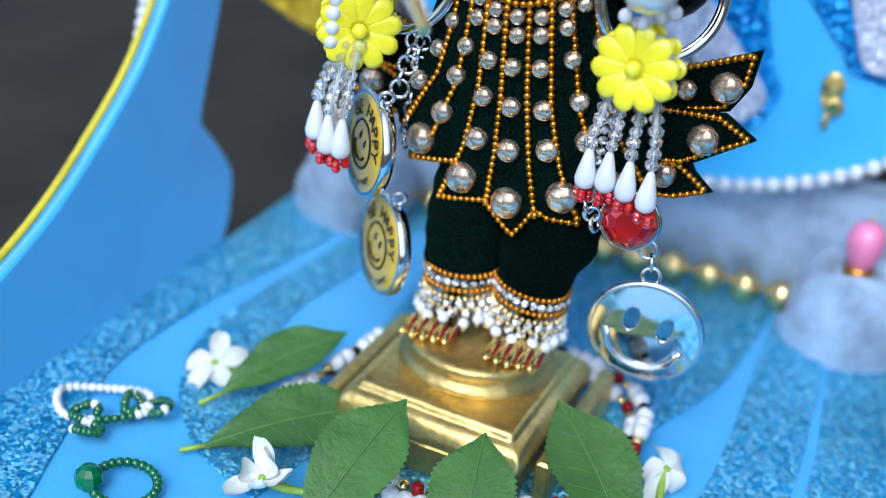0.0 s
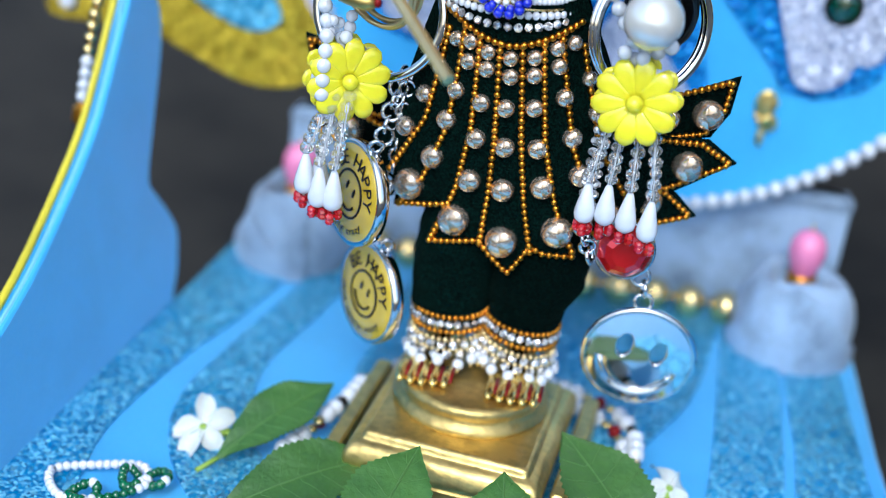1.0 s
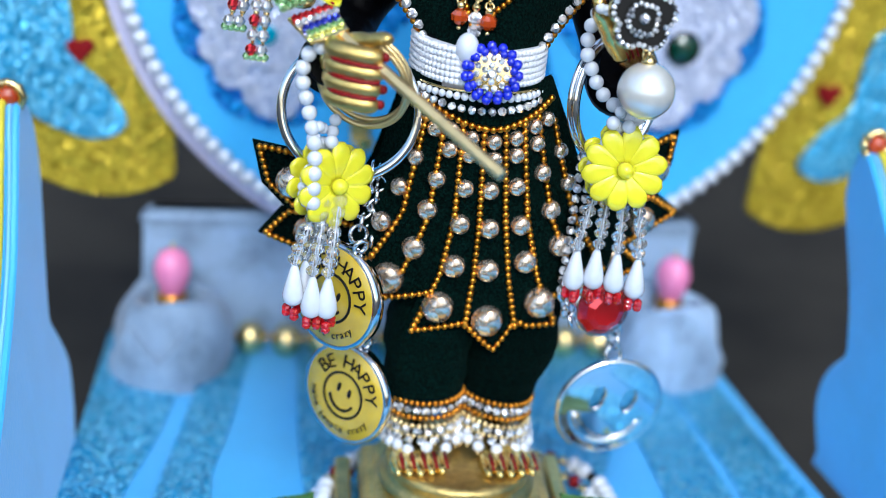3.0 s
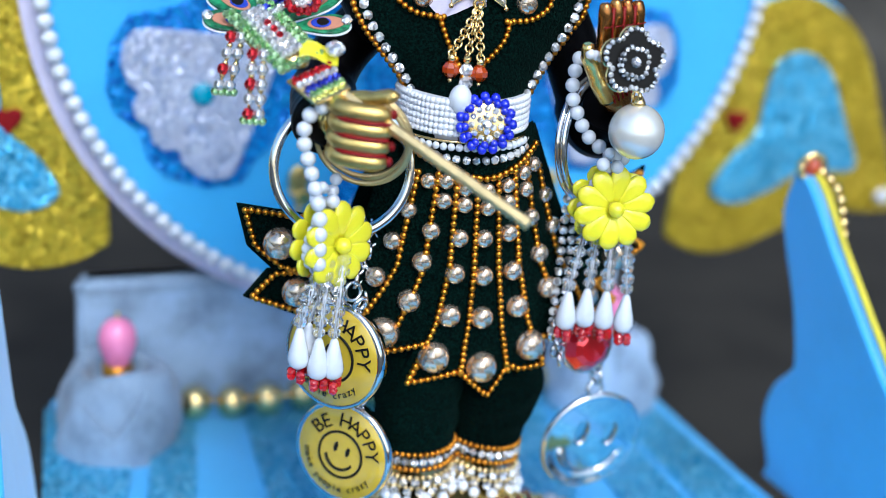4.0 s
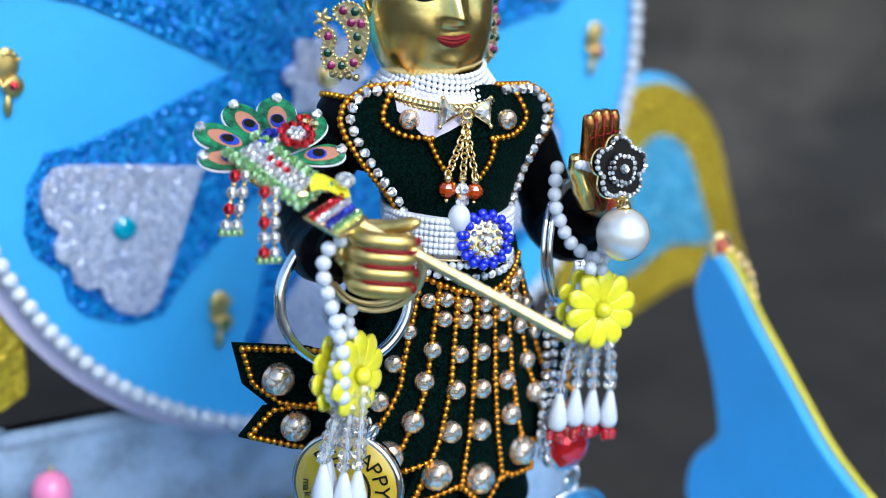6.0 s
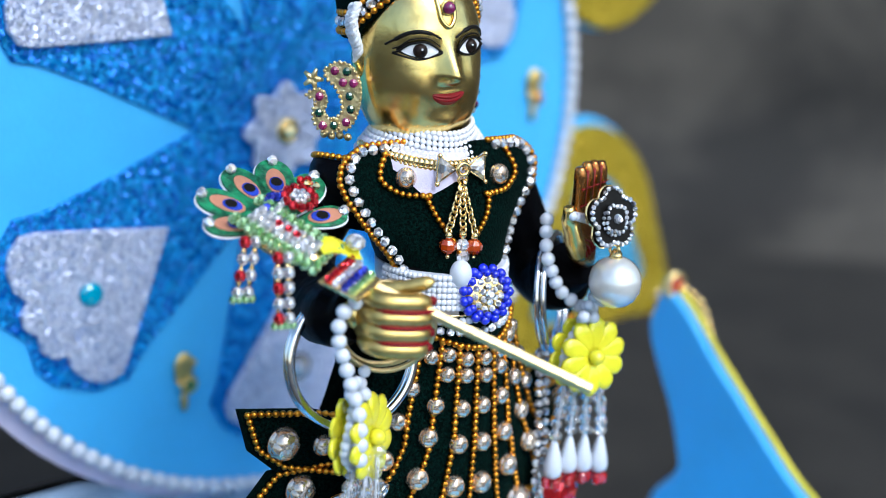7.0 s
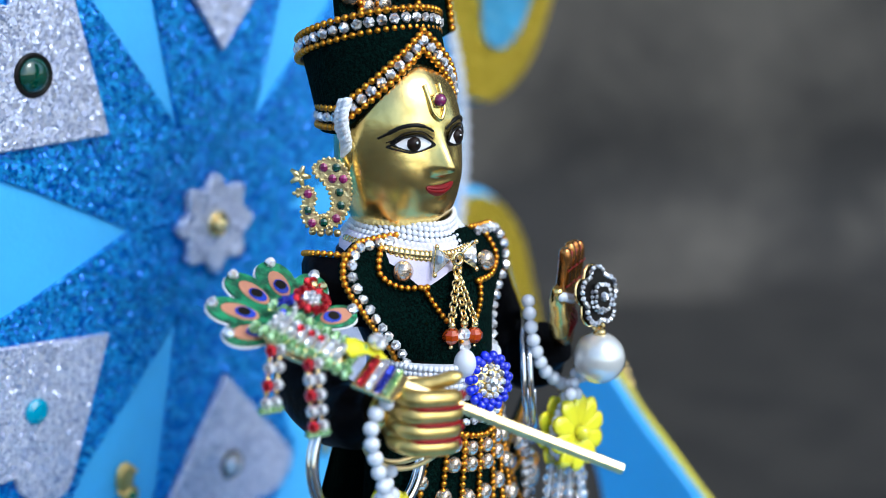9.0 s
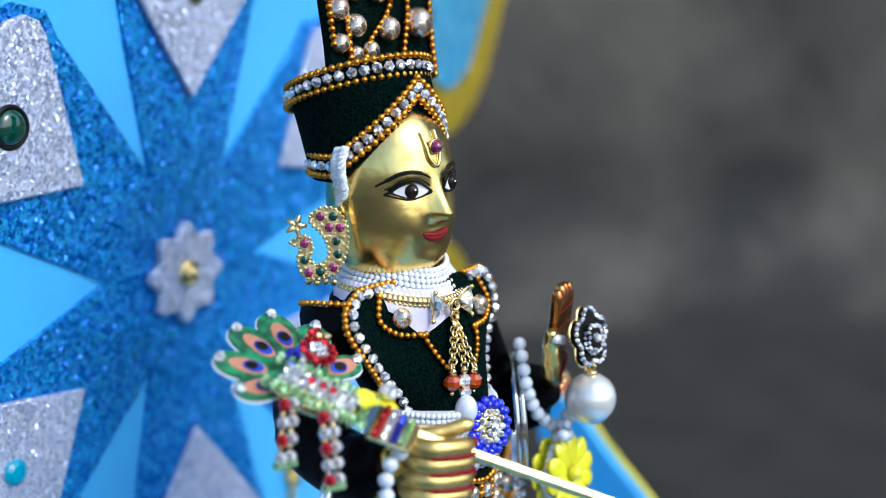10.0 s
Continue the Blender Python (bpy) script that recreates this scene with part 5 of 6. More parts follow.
# ---- earrings ----
for sx in (-1, 1):
    ec = face_at(-15.9, -1.6, -7.6) if sx < 0 else face_at(14.2, -4.5, -7.6)
    er = thing("earring", ec + Vector((0, 0, -6)), "gold peacock earring with plum and green stones", "earring", "earrings of the statue")
    E1 = Vector((0.64, -0.77, 0)) if sx < 0 else Vector((-0.72, -0.69, 0))
    E2 = Vector((-0.77, -0.64, 0)) if sx < 0 else Vector((0.69, -0.72, 0))
    m = Mesh()
    def flat_at(u, h, d, ec=ec):
        return ec + E1 * (0.8 * u) + E2 * d + Vector((0, 0, 0.8 * h))
    wing_o = [(-2.4, 8.4), (0.4, 10.0), (3.6, 9.0), (5.6, 5.4), (5.6, 0.6), (4.4, -3.4), (2.2, -5.6), (-0.4, -5.2), (-0.8, -3.4), (1.4, -1.6), (1.2, 1.6), (-0.4, 4.4), (-2.6, 6.4)]
    bird_o = [(0.6, -6.0), (-3.0, -6.2), (-5.0, -4.0), (-5.2, -1.0), (-4.6, 0.8), (-7.0, 1.8), (-4.8, 3.4), (-2.8, 3.0), (-2.0, 0.6), (-2.6, -1.4), (-1.4, -3.0), (0.8, -3.4)]
    body = []
    for o in (wing_o, bird_o):
        sm = [(p[0], p[1]) for p in smooth_line([(*p, 0) for p in o], 3, True)]
        m.plate(sm, 1.0, flat_at, bevel=0.2)
        for p in spaced([flat_at(*q, 1.0) for q in sm], 0.95):
            m.sphere(p, 0.36, 6, 5)
    for u, h in ((-0.4, 7.9), (2.4, 7.9), (1.6, 5.4), (4.0, 5.4), (3.2, 2.4), (3.6, -0.6), (2.6, -3.6), (-0.2, -4.6), (-2.8, -4.8), (-3.8, -2.0), (-3.8, 1.8)):
        body.append(flat_at(u, h, 0.95))
    for k in range(5):
        a = 2 * math.pi * k / 5
        m.tube([ec + E1 * -4.6 + Vector((0, 0, 4.4)), ec + E1 * (-4.6 + 2.0 * math.cos(a)) + Vector((0, 0, 4.4 + 2.0 * math.sin(a)))], [0.8, 0.3], 6)
    for k in range(4):
        m.sphere(ec + E1 * (-2.2 + 1.5 * k) + Vector((0, 0, -5.6 - 0.2 * (k % 2))), 0.75, 7, 5)
    part("setting", m, EAR_GOLD, er)
    for k, p in enumerate(body):
        part("stone", Mesh().sphere(p + E2 * 0.1, 0.86, 8, 5, smooth=False), PLUM if k in (0, 2, 3, 6, 8, 10) else DARK_GREEN, er)

# ---- rod and peacock ornament in the fist ----
rod = thing("gold_rod", (-20, -30, 95), "thin gilded rod held in the brass fist", "rod")
part("shaft", Mesh().tube([(-31.7, -14.8, 109.0), (-8.0, -45.0, 95.0)], 1.05, 6, smooth=False), GILT, rod)
pk = thing("peacock_ornament", (-34, -4, 112), "jewelled peacock ornament with feather eyes and stone tassels", "ornament")
K0 = Vector((-35.2, 2.4, 117.8))
K1, K2 = Vector((0.953, -0.30, 0.0)), Vector((0.26, 0.84, 0.475)).normalized()
KN = K1.cross(K2).normalized()


def on_pk(u, v, d=0.0):
    return K0 + K1 * u + K2 * v + KN * d


for u, v, a in ((-16.0, -1.8, 183), (-15.6, 6.0, 160), (-8.8, 12.2, 128), (-0.4, 14.2, 95), (6.6, 9.6, 55), (9.6, -0.4, 5)):
    tip = Vector((u, v))
    root = Vector((-2.5, -3.0)) + (tip - Vector((-2.5, -3.0))) * 0.12
    d = tip - root
    s = Vector((-d.y, d.x))
    def feather(f, w, lift, o=0.0):
        out = []
        for k in range(28):
            t = 2 * math.pi * k / 28
            along = 0.5 - 0.5 * math.cos(t)
            out.append(root + d * (o + f * along) + s * (w * math.sin(t) * (along ** 0.6 if along > 0 else 0)))
        return out
    fe = part("feather", Mesh().plate([tuple(p) for p in feather(1.0, 0.31, 0)], 0.5, lambda x, y, h: on_pk(x, y, h - 0.6), bevel=0.12), FEATHER_G, pk)
    part("feather_rim", Mesh().plate([tuple(p) for p in feather(1.03, 0.335, 0, -0.01)], 0.3, lambda x, y, h: on_pk(x, y, h - 0.95), bevel=0.08), SEED, fe)
    c = root + d * 0.60
    q = math.atan2(d.y, d.x)
    def eye(r1, r2, h0, th, off=0.0):
        pts = []
        for k in range(20):
            t = 2 * math.pi * k / 20
            x, y = off + r1 * math.cos(t), r2 * math.sin(t)
            pts.append((c.x + x * math.cos(q) - y * math.sin(q), c.y + x * math.sin(q) + y * math.cos(q)))
        return Mesh().plate(pts, th, lambda x, y, h: on_pk(x, y, h0 + h), bevel=0.05)
    part("copper_eye", eye(3.3, 1.75, -0.1, 0.2), FEATHER_O, fe)
    part("blue_eye", eye(1.8, 1.3, 0.1, 0.2, -0.9), FEATHER_B, fe)
    part("dark_eye", eye(1.1, 1.0, 0.3, 0.15, -0.6), INK, fe)
    part("tip_stone", Mesh().lathe([(1.0, 0), (1.05, 0.5), (0.6, 1.1), (0.1, 1.2)], on_pk(*(root + d * 0.94), 0), KN, 7, smooth=False), STONE, fe)
m = Mesh()
m.sphere(on_pk(-3.4, -7.2, -0.3), (8.2, 3.6, 2.2), 20, 12, turn=Matrix((K1 * 0.75 - K2 * 0.66, K1 * 0.66 + K2 * 0.75, KN)).transposed())
part("body_plate", m, PALE_GOLD, pk)
rnd = random.Random(5)


def stones(cells, mat, r, name):
    data = shape(name, Mesh().sphere((0, 0, 0), r, 6, 4, smooth=False), mat)
    for u, v, d in cells:
        piece(name, data, on_pk(u, v, d), pk, Matrix.Rotation(rnd.uniform(0, 3), 3, "Z"))


ax, ay = Vector((0.62, -0.78)), Vector((0.78, 0.62))
def bodyspot(a, b):
    return Vector((-3.4, -7.2)) + ax * a * 1.25 + ay * b * 1.2
stones([(*(bodyspot(a * 1.35, b)), 1.8) for a in range(-5, 6) for b in (-3.3, -2.4, 2.4, 3.3)] + [(*bodyspot(6.2, b), 1.3) for b in (-1.3, 0, 1.3)], LIME, 0.86, "lime_stone")
stones([(*(bodyspot(a * 1.35 + 0.4, b)), 2.2) for a in range(-4, 4) for b in (-1.4, -0.6, 0.3, 1.2)], STONE, 0.84, "clear_stone")
stones([(*bodyspot(a, 0.1), 2.9) for a in (-1.5, 1.5)] + [(*bodyspot(0.1, 0.1), 3.0)], RUBY, 0.7, "ruby_stone")
stones([(1.0 + 2.6 * math.cos(2 * math.pi * k / 11), 1.0 + 2.6 * math.sin(2 * math.pi * k / 11), 2.4) for k in range(11)], RUBY, 0.88, "ruby_stone")
stones([(1.0, 1.0, 3.0)] + [(1.0 + 1.1 * math.cos(k), 1.0 + 1.1 * math.sin(k), 2.8) for k in range(6)], STONE, 0.65, "clear_stone")
stones([(-5.2 + 0.6 * k, -0.6 + 1.15 * math.sin(k * 0.8) + 0.7 * k, 1.8) for k in range(7)], SAPPHIRE, 0.9, "sapphire_stone")
stones([(-4.0 + 0.6 * k, -1.8 + 0.7 * k, 2.0) for k in range(6)], STONE, 0.7, "clear_stone")
stones([(3.0, 4.2, 2.6), (4.6, 3.8, 2.4)], PALE_GOLD, 0.8, "gold_beak")
stones([(2.2, 5.2, 2.6), (3.6, 5.4, 2.4)], RUBY, 0.8, "ruby_comb")
# stepped neck of stone rows down to the rod
for k, (mt, w) in enumerate(((RUBY, 7), (STONE, 7), (SAPPHIRE, 6), (LIME, 6))):
    stones([(*(Vector((4.0, -15.4)) + ax * (1.5 * k) * 1.0 + ay * (1.15 * (j - w / 2 + 0.3))), 1.2) for j in range(w)], mt, 0.7, "row_stone")
part("neck_plate", Mesh().plate([tuple(Vector((4.0, -15.4)) + ax * a + ay * b) for a, b in ((-1.2, -4.6), (6, -3.8), (6.6, 0), (6, 3.4), (-1.2, 4.0))], 0.8, lambda x, y, h: on_pk(x, y, h - 0.1), bevel=0.15), PALE_GOLD, pk)
part("yellow_petal", Mesh().grid([[on_pk(*(Vector((1.4, -13.4)) + Vector((1.9 * i * 0.7, 0.9 * j - 0.2 * i)) * 1.0), 2.2 + 0.7 * math.sin(i * 1.1) + 0.25 * math.cos(j * 2)) for i in range(6)] for j in range(6)]), YELLOW, pk)
part("round_stone", Mesh().lathe([(1.7, 0), (1.75, 0.6), (1.1, 1.2), (0.1, 1.3)], on_pk(7.4, -11.2, 2.6), KN, 9, smooth=False), STONE, pk)
for a, b, n_ in ((Vector((-44.0, -7.6, 113.4)), Vector((-45.0, -9.8, 103.6)), 5), (Vector((-46.6, -1.8, 115.0)), Vector((-48.6, -2.8, 106.8)), 4)):
    for sx, order in ((0, (RUBY, STONE)), (1, (STONE, STONE))):
        ds = [shape("tassel_stone", Mesh().sphere((0, 0, 0), 1.12, 6, 4, smooth=False), mt) for mt in order]
        for k in range(n_):
            piece("tassel_stone", ds[k % 2], a + (b - a) * (k / (n_ - 1)) + K1 * (1.8 * sx - 0.9), pk)
    for sx in (-0.9, 0.9):
        part("tassel_setting", Mesh().beads([a + K1 * sx + KN * -0.6, b + K1 * sx + KN * -0.6], 0.55, 1.1, 6, 5, wire=0.3), PALE_GOLD, pk)
    dl = shape("tassel_stone", Mesh().sphere((0, 0, 0), 0.8, 6, 4, smooth=False), LIME)
    for k in range(4):
        piece("tassel_stone", dl, b + K1 * (1.05 * k - 1.6) + Vector((0, 0, -1.2)), pk)

# ---- bangles and wrist pearls ----
W1 = Vector((0.46, 0.88, 0.08)).normalized()
bang = thing("bangle_stack", (-31.5, -16.5, 92), "stack of thin gold bangles on the fist's wrist", "bangles")
for k, (o, R, tl) in enumerate(((0, 8.0, 0.0), (1.0, 8.4, 0.16), (2.0, 7.7, -0.14), (2.8, 8.1, 0.06))):
    part("bangle", Mesh().ring(Vector((-27.0, -14.6, 99.8)) + W1 * o, R, 0.45, W1 + Vector((tl, tl, 0.1)), 56, 8), GILT, bang)
pearl8 = shape("wrist_pearl", Mesh().sphere((0, 0, 0), 1.0, 14, 10), PEARL)


def daisy(c, normal, parent, roll=0.0, R=7.8, petals=10):
    q = facing(normal) @ Matrix.Rotation(roll, 3, "Z")
    for k in range(petals):
        a = 2 * math.pi * k / petals
        rows = []
        for i in range(9):
            t = i / 8
            w = 0.45 + 1.6 * math.sin(math.pi * min(1, t * 0.90 + 0.05)) ** 0.7 * (0.45 + 0.75 * t)
            w = w if i < 8 else 0.5
            r = 1.4 + (R - 1.4) * t
            h = 0.5 * math.sin(math.pi * t) + 0.4
            rows.append([(r, w * s, h + (0.38 * (1 - s * s) - 0.25 * math.exp(-(s / 0.25) ** 2) * (t < 0.7)) * (1 if i < 8 else 0.2)) for s in (-1, -0.75, -0.35, 0, 0.35, 0.75, 1)] + [(r, w * s, h - 0.6) for s in (1, 0, -1)])
        R2 = Matrix.Rotation(a, 3, "Z")
        part("petal", Mesh().grid([[Vector(c) + q @ (R2 @ Vector(p)) for p in row] for row in rows], 0, True, True, True), YELLOW, parent)
    part("flower_centre", Mesh().sphere(Vector(c) + q @ Vector((0, 0, 1.4)), (1.5, 1.5, 1.5), 14, 10), YELLOW, parent)


def tassel_ornament(label, centre, normal, loop, strands, gap):
    """A two-sided daisy on a pearl loop, with crystal strands, pearl drops and red beads."""
    th = thing("flower_tassel", Vector(centre) + Vector((0, 0, -20)), label, "tassel", "yellow flower tassels on the wrists")
    c, nn = Vector(centre), Vector(normal).normalized()
    fl_ = part("front_flower", Mesh().lathe([(3.4, -0.5), (3.4, 0.2), (0.1, 0.4)], c, nn, 16), YELLOW, th, "yellow plastic daisy")
    daisy(c, nn, fl_, 0.2)
    bk = part("rear_flower", Mesh().lathe([(3.4, -0.5), (3.4, 0.2), (0.1, 0.4)], c - nn * gap, -nn, 16), YELLOW, th, "yellow plastic daisy")
    daisy(c - nn * gap, -nn, bk, 0.5)
    for p in spaced(smooth_line(loop, 8), 2.75):
        piece("loop_pearl", pearl8, p, th, None, 1.38)
    for k in range(7):
        piece("cluster_pearl", pearl8, c + Vector((-1.6 + 1.9 * math.sin(2.4 * k) - 2.0 * nn.x, 1.0 + 1.2 * math.cos(1.9 * k), 7.0 + 0.75 * k)), th, None, 1.15 + 0.15 * math.sin(k))
    q = facing(nn)
    for k in range(22):
        a = 2 * math.pi * k / 22
        piece("rim_pearl", pearl8, c - nn * (gap / 2) + q @ Vector((5.6 * math.cos(a), 5.6 * math.sin(a), 0.5 * math.sin(3 * a))), th, None, 1.05)
    crys = shape("crystal_bead", Mesh().sphere((0, 0, 0), (1.35, 1.35, 1.1), 8, 5, smooth=False), CRYSTAL)
    drop = shape("pearl_drop", Mesh().lathe([(0.3, 3.6), (0.7, 3.0), (1.2, 1.2), (1.75, -1.0), (2.0, -2.4), (1.8, -3.6), (1.1, -4.3), (0.2, -4.5)], (0, 0, 0), (0, 0, 1), 18), PEARL)
    redb = shape("red_bead", Mesh().sphere((0, 0, 0), 0.92, 7, 5, smooth=False), RED)
    for a, b in strands:
        a, b = Vector(a), Vector(b)
        d = (b - a).normalized()
        part("thread", Mesh().tube([a, b + Vector((0, 0, 4))], 0.18, 5), SEED, th)
        for k, p in enumerate(spaced([a + Vector((0, 0, 1.5)), b + Vector((0, 0, 4.6))], 2.05)):
            piece("crystal_bead", crys, p + Vector((0.18 * math.sin(5 * k + a.x), 0.15 * math.cos(3 * k), 0)), th, Matrix.Rotation(0.9 * k, 3, "Z"), 1.0 + 0.08 * math.sin(2.3 * k + b.x))
        piece("pearl_drop", drop, b, th)
        for k in range(6):
            t = 2.1 * k + b.x
            piece("red_bead", redb, b + Vector((1.15 * math.cos(t), 1.15 * math.sin(t), -4.9 - 0.55 * (k // 2) - 0.3 * (k % 2))), th, Matrix.Rotation(t, 3, "X"))
    return th


tassel_ornament("yellow daisy tassel with pearls, crystals and red beads", (-30.4, -15.4, 81.4), (0.44, -0.89, 0.08),
                [(-32.0, -16, 107), (-35.9, -14.8, 105.4), (-37.3, -14.4, 101.4), (-36.4, -14.8, 96.8), (-35.2, -15.6, 92.2), (-34.6, -17.0, 88), (-34.6, -18.0, 84), (-34.6, -18.2, 79)],
                [((-33.4, -15.6, 77.5), (-37.0, -16.8, 63.0)), ((-32.2, -17.0, 77), (-33.8, -18.4, 61.4)), ((-31.0, -15.6, 77.0), (-34.8, -14.6, 62.8)), ((-29.8, -17.0, 77.5), (-31.0, -18.4, 61.2))], 3.6)
tassel_ornament("yellow daisy tassel with pearls, crystals and red beads", (20.9, -18.5, 87.1), (-0.12, -0.98, 0.12),
                [(14.8, -9.5, 113), (13.4, -11, 110.5), (13.0, -12, 107), (14.2, -12.4, 103.6), (16.4, -13, 99.6), (19.5, -14, 97), (22.4, -15, 95.4), (25.2, -16, 97)],
                [((17.0, -15.5, 80.5), (15.2, -15.8, 66.4)), ((19.6, -16, 80.0), (18.9, -16.2, 66.8)), ((22.6, -16.2, 80.0), (22.8, -16.6, 66.2)), ((25.4, -16.4, 80.8), (26.8, -17.2, 65.4))], 3.2)
wp = thing("wrist_bead_band", palm(0, 0, 9), "short white seed-bead band round the brass palm", "bracelet")
for k in range(7):
    piece("bead", pearl8, palm(-7.4 + 1.0 * k, 1.9 - 0.04 * (k - 3) ** 2, 11.2 - 0.35 * k), wp, None, 0.95)
# black flower charm with a large pearl
rc = Vector((19.0, -21.8, 115.6))
rn = Vector((-0.05, -0.97, 0.22)).normalized()
RQ = facing(rn)
charm = thing("flower_charm", (21, -21, 95), "black enamel flower charm with rhinestones and a big pearl", "charm")


def on_rose(x, y, d):
    return rc + RQ @ Vector((x, y, d))


def lobes(R, n, depth, off, size=72):
    """A closed outline of n round petals."""
    return [((R + depth * abs(math.sin(n / 2 * (t + off))) ** 0.7) * math.cos(t), (R + depth * abs(math.sin(n / 2 * (t + off))) ** 0.7) * math.sin(t)) for t in (2 * math.pi * k / size for k in range(size))]


outer, inner = lobes(4.3, 5, 1.6, 0.35), [(x - 0.3, y - 0.2) for x, y in lobes(2.15, 4, 0.75, 0.2)]
part("gold_back", Mesh().plate([(x * 1.05, y * 1.05) for x, y in outer], 0.6, lambda x, y, d: on_rose(x, y, d - 0.7), bevel=0.2), PALE_GOLD, charm)
part("black_petals", Mesh().plate(outer, 0.9, on_rose, bevel=0.3), INK, charm)
part("inner_petals", Mesh().plate(inner, 1.1, lambda x, y, d: on_rose(x, y, d + 0.9), bevel=0.3), INK, charm)
for o, d, r, st_ in ((outer, 1.0, 0.52, 1.1), (inner, 2.0, 0.45, 0.98)):
    part("rhinestone_edge", Mesh().beads([on_rose(x * 0.95, y * 0.95, d) for x, y in o + o[:1]], r, st_, 6, 4, smooth=False), STONE, charm)
part("rhinestone_curl", Mesh().beads([on_rose(-0.3 + (2.6 + 0.011 * k) * math.cos(radians(150 + 3.4 * k)), -0.2 + (2.6 + 0.011 * k) * math.sin(radians(150 + 3.4 * k)), 1.3) for k in range(52)], 0.4, 0.95, 6, 4, smooth=False), STONE, charm)
part("centre_stone", Mesh().lathe([(0.9, 0), (0.95, 0.4), (0.6, 0.9), (0.1, 1.0)], on_rose(-0.3, -0.2, 2.0), rn, 8, smooth=False), STONE, charm)
part("gold_bail", Mesh().ring((20.6, -22.0, 109.3), 1.0, 0.35, (1, 0.2, 0), 14, 6).lathe([(0.6, 1.2), (1.2, 0.2), (1.4, -0.6)], (21.2, -22.0, 108.2), (0, 0, 1), 10), PALE_GOLD, charm)
part("large_pearl", Mesh().sphere((21.5, -22.0, 102.9), 5.05, 32, 22), BIG_PEARL, charm)

# ---- key rings, badges and the smile pendant ----


def key_ring(c, R, normal, label, at):
    kr = thing("key_ring", at, label, "key ring", "chrome key rings on the wrists")
    for o in (-0.62, 0.62):
        part("ring_turn", Mesh().ring(Vector(c) + Vector(normal).normalized() * o, R, 0.85, normal, 80, 10, flat=0.66), CHROME, kr)
    return kr


kr1 = key_ring((-27.6, -6.0, 92.2), 12.3, (-0.16, -0.97, 0.16), "large chrome split key ring hanging from the wrist", (-28, -7, 79))
kr2 = key_ring((21.4, -6.0, 96.6), 11.6, (0.55, -0.82, 0.1), "large chrome split key ring hanging from the wrist", (21, -6, 84))
chain((-22.6, -4.6, 80.2), (-24.5, -6.8, 68.4), 1.75, 0.42, CHROME, kr1)
chain((-21.2, -5.2, 80.2), (-22.2, -6.2, 58.0), 1.5, 0.38, CHROME, kr1)
for dx in (0.0, 1.9):
    part("rhinestone_strand", Mesh().beads([(15.6 + dx, -9.6, 86.0), (14.6 + dx, -11.6, 72), (14.2 + dx, -12.4, 60.0)], 0.95, 2.0, 6, 4, smooth=False), STONE, kr2)
chain((14.6, -12.4, 61.0), (17.4, -10.6, 53.0), 1.5, 0.4, CHROME, kr2)


def text_on(body, at, q, size, parent, mat, roll=0.0):
    cu = bpy.data.curves.new("lettering", "FONT")
    cu.body, cu.size, cu.extrude, cu.align_x, cu.align_y = body, size / 1000, 0.00005, "CENTER", "CENTER"
    tmp = bpy.data.objects.new("lettering", cu)
    scene.collection.objects.link(tmp)
    data = bpy.data.meshes.new_from_object(tmp.evaluated_get(bpy.context.evaluated_depsgraph_get()))
    bpy.data.objects.remove(tmp)
    data.materials.clear()
    data.materials.append(mat)
    return piece("letter", data, at, parent, q @ Matrix.Rotation(roll, 3, "Z"))


def badge(c, normal, lean, label, R=10.4):
    nn, cc = Vector(normal).normalized(), Vector(c)
    q = facing(nn) @ Matrix.Rotation(lean, 3, "Z")
    bd = thing("smiley_badge", cc - q @ Vector((0, R, 0)), label, "badge", "yellow smiley badges on the key ring")
    part("chrome_body", Mesh().lathe([(R - 0.8, -1.7), (R, -1.2), (R + 0.1, 0), (R, 0.9), (R - 0.5, 1.25), (R - 0.9, 1.0)], cc, nn, 56), CHROME, bd)
    fc = part("enamel_face", Mesh().lathe([(R - 0.7, 0.9), (R - 0.9, 1.15), (6, 1.45), (0.1, 1.55)], cc, nn, 48), BADGE, bd, "glossy yellow smiley face")

    def on_b(x, y, d=1.6):
        return cc + q @ Vector((x, y, d))
    part("face_outline", Mesh().ring(on_b(0, -0.3, 1.5), 4.7, 0.28, nn, 40, 6), INK, fc)
    for sx in (-1, 1):
        part("eye", Mesh().sphere(on_b(1.35 * sx, 0.9, 1.5), (0.5, 1.1, 0.3), 10, 8, turn=q), INK, fc)
    part("smile", Mesh().tube([on_b(3.1 * math.cos(a), -0.3 + 3.1 * math.sin(a), 1.62) for a in (radians(200 + 14 * k) for k in range(11))], 0.3, 6), INK, fc)
    for k, ch in enumerate("BE HAPPY"):
        if ch != " ":
            a = radians(152 - 18.2 * k)
            text_on(ch, on_b(6.95 * math.cos(a), -0.2 + 6.95 * math.sin(a), 1.6), q, 4.1, fc, INK, a - math.pi / 2)
    for k, ch in enumerate("make people crazy"):
        if ch != " ":
            a = radians(200 + 8.6 * k)
            text_on(ch, on_b(7.3 * math.cos(a), -0.2 + 7.3 * math.sin(a), 1.6), q, 2.0, fc, INK, a + math.pi / 2)
    part("loop", Mesh().ring(cc + q @ Vector((0, R + 1.2, -0.3)), 1.3, 0.45, q @ Vector((1, 0, 0.3)), 18, 6), CHROME, bd)
    return bd


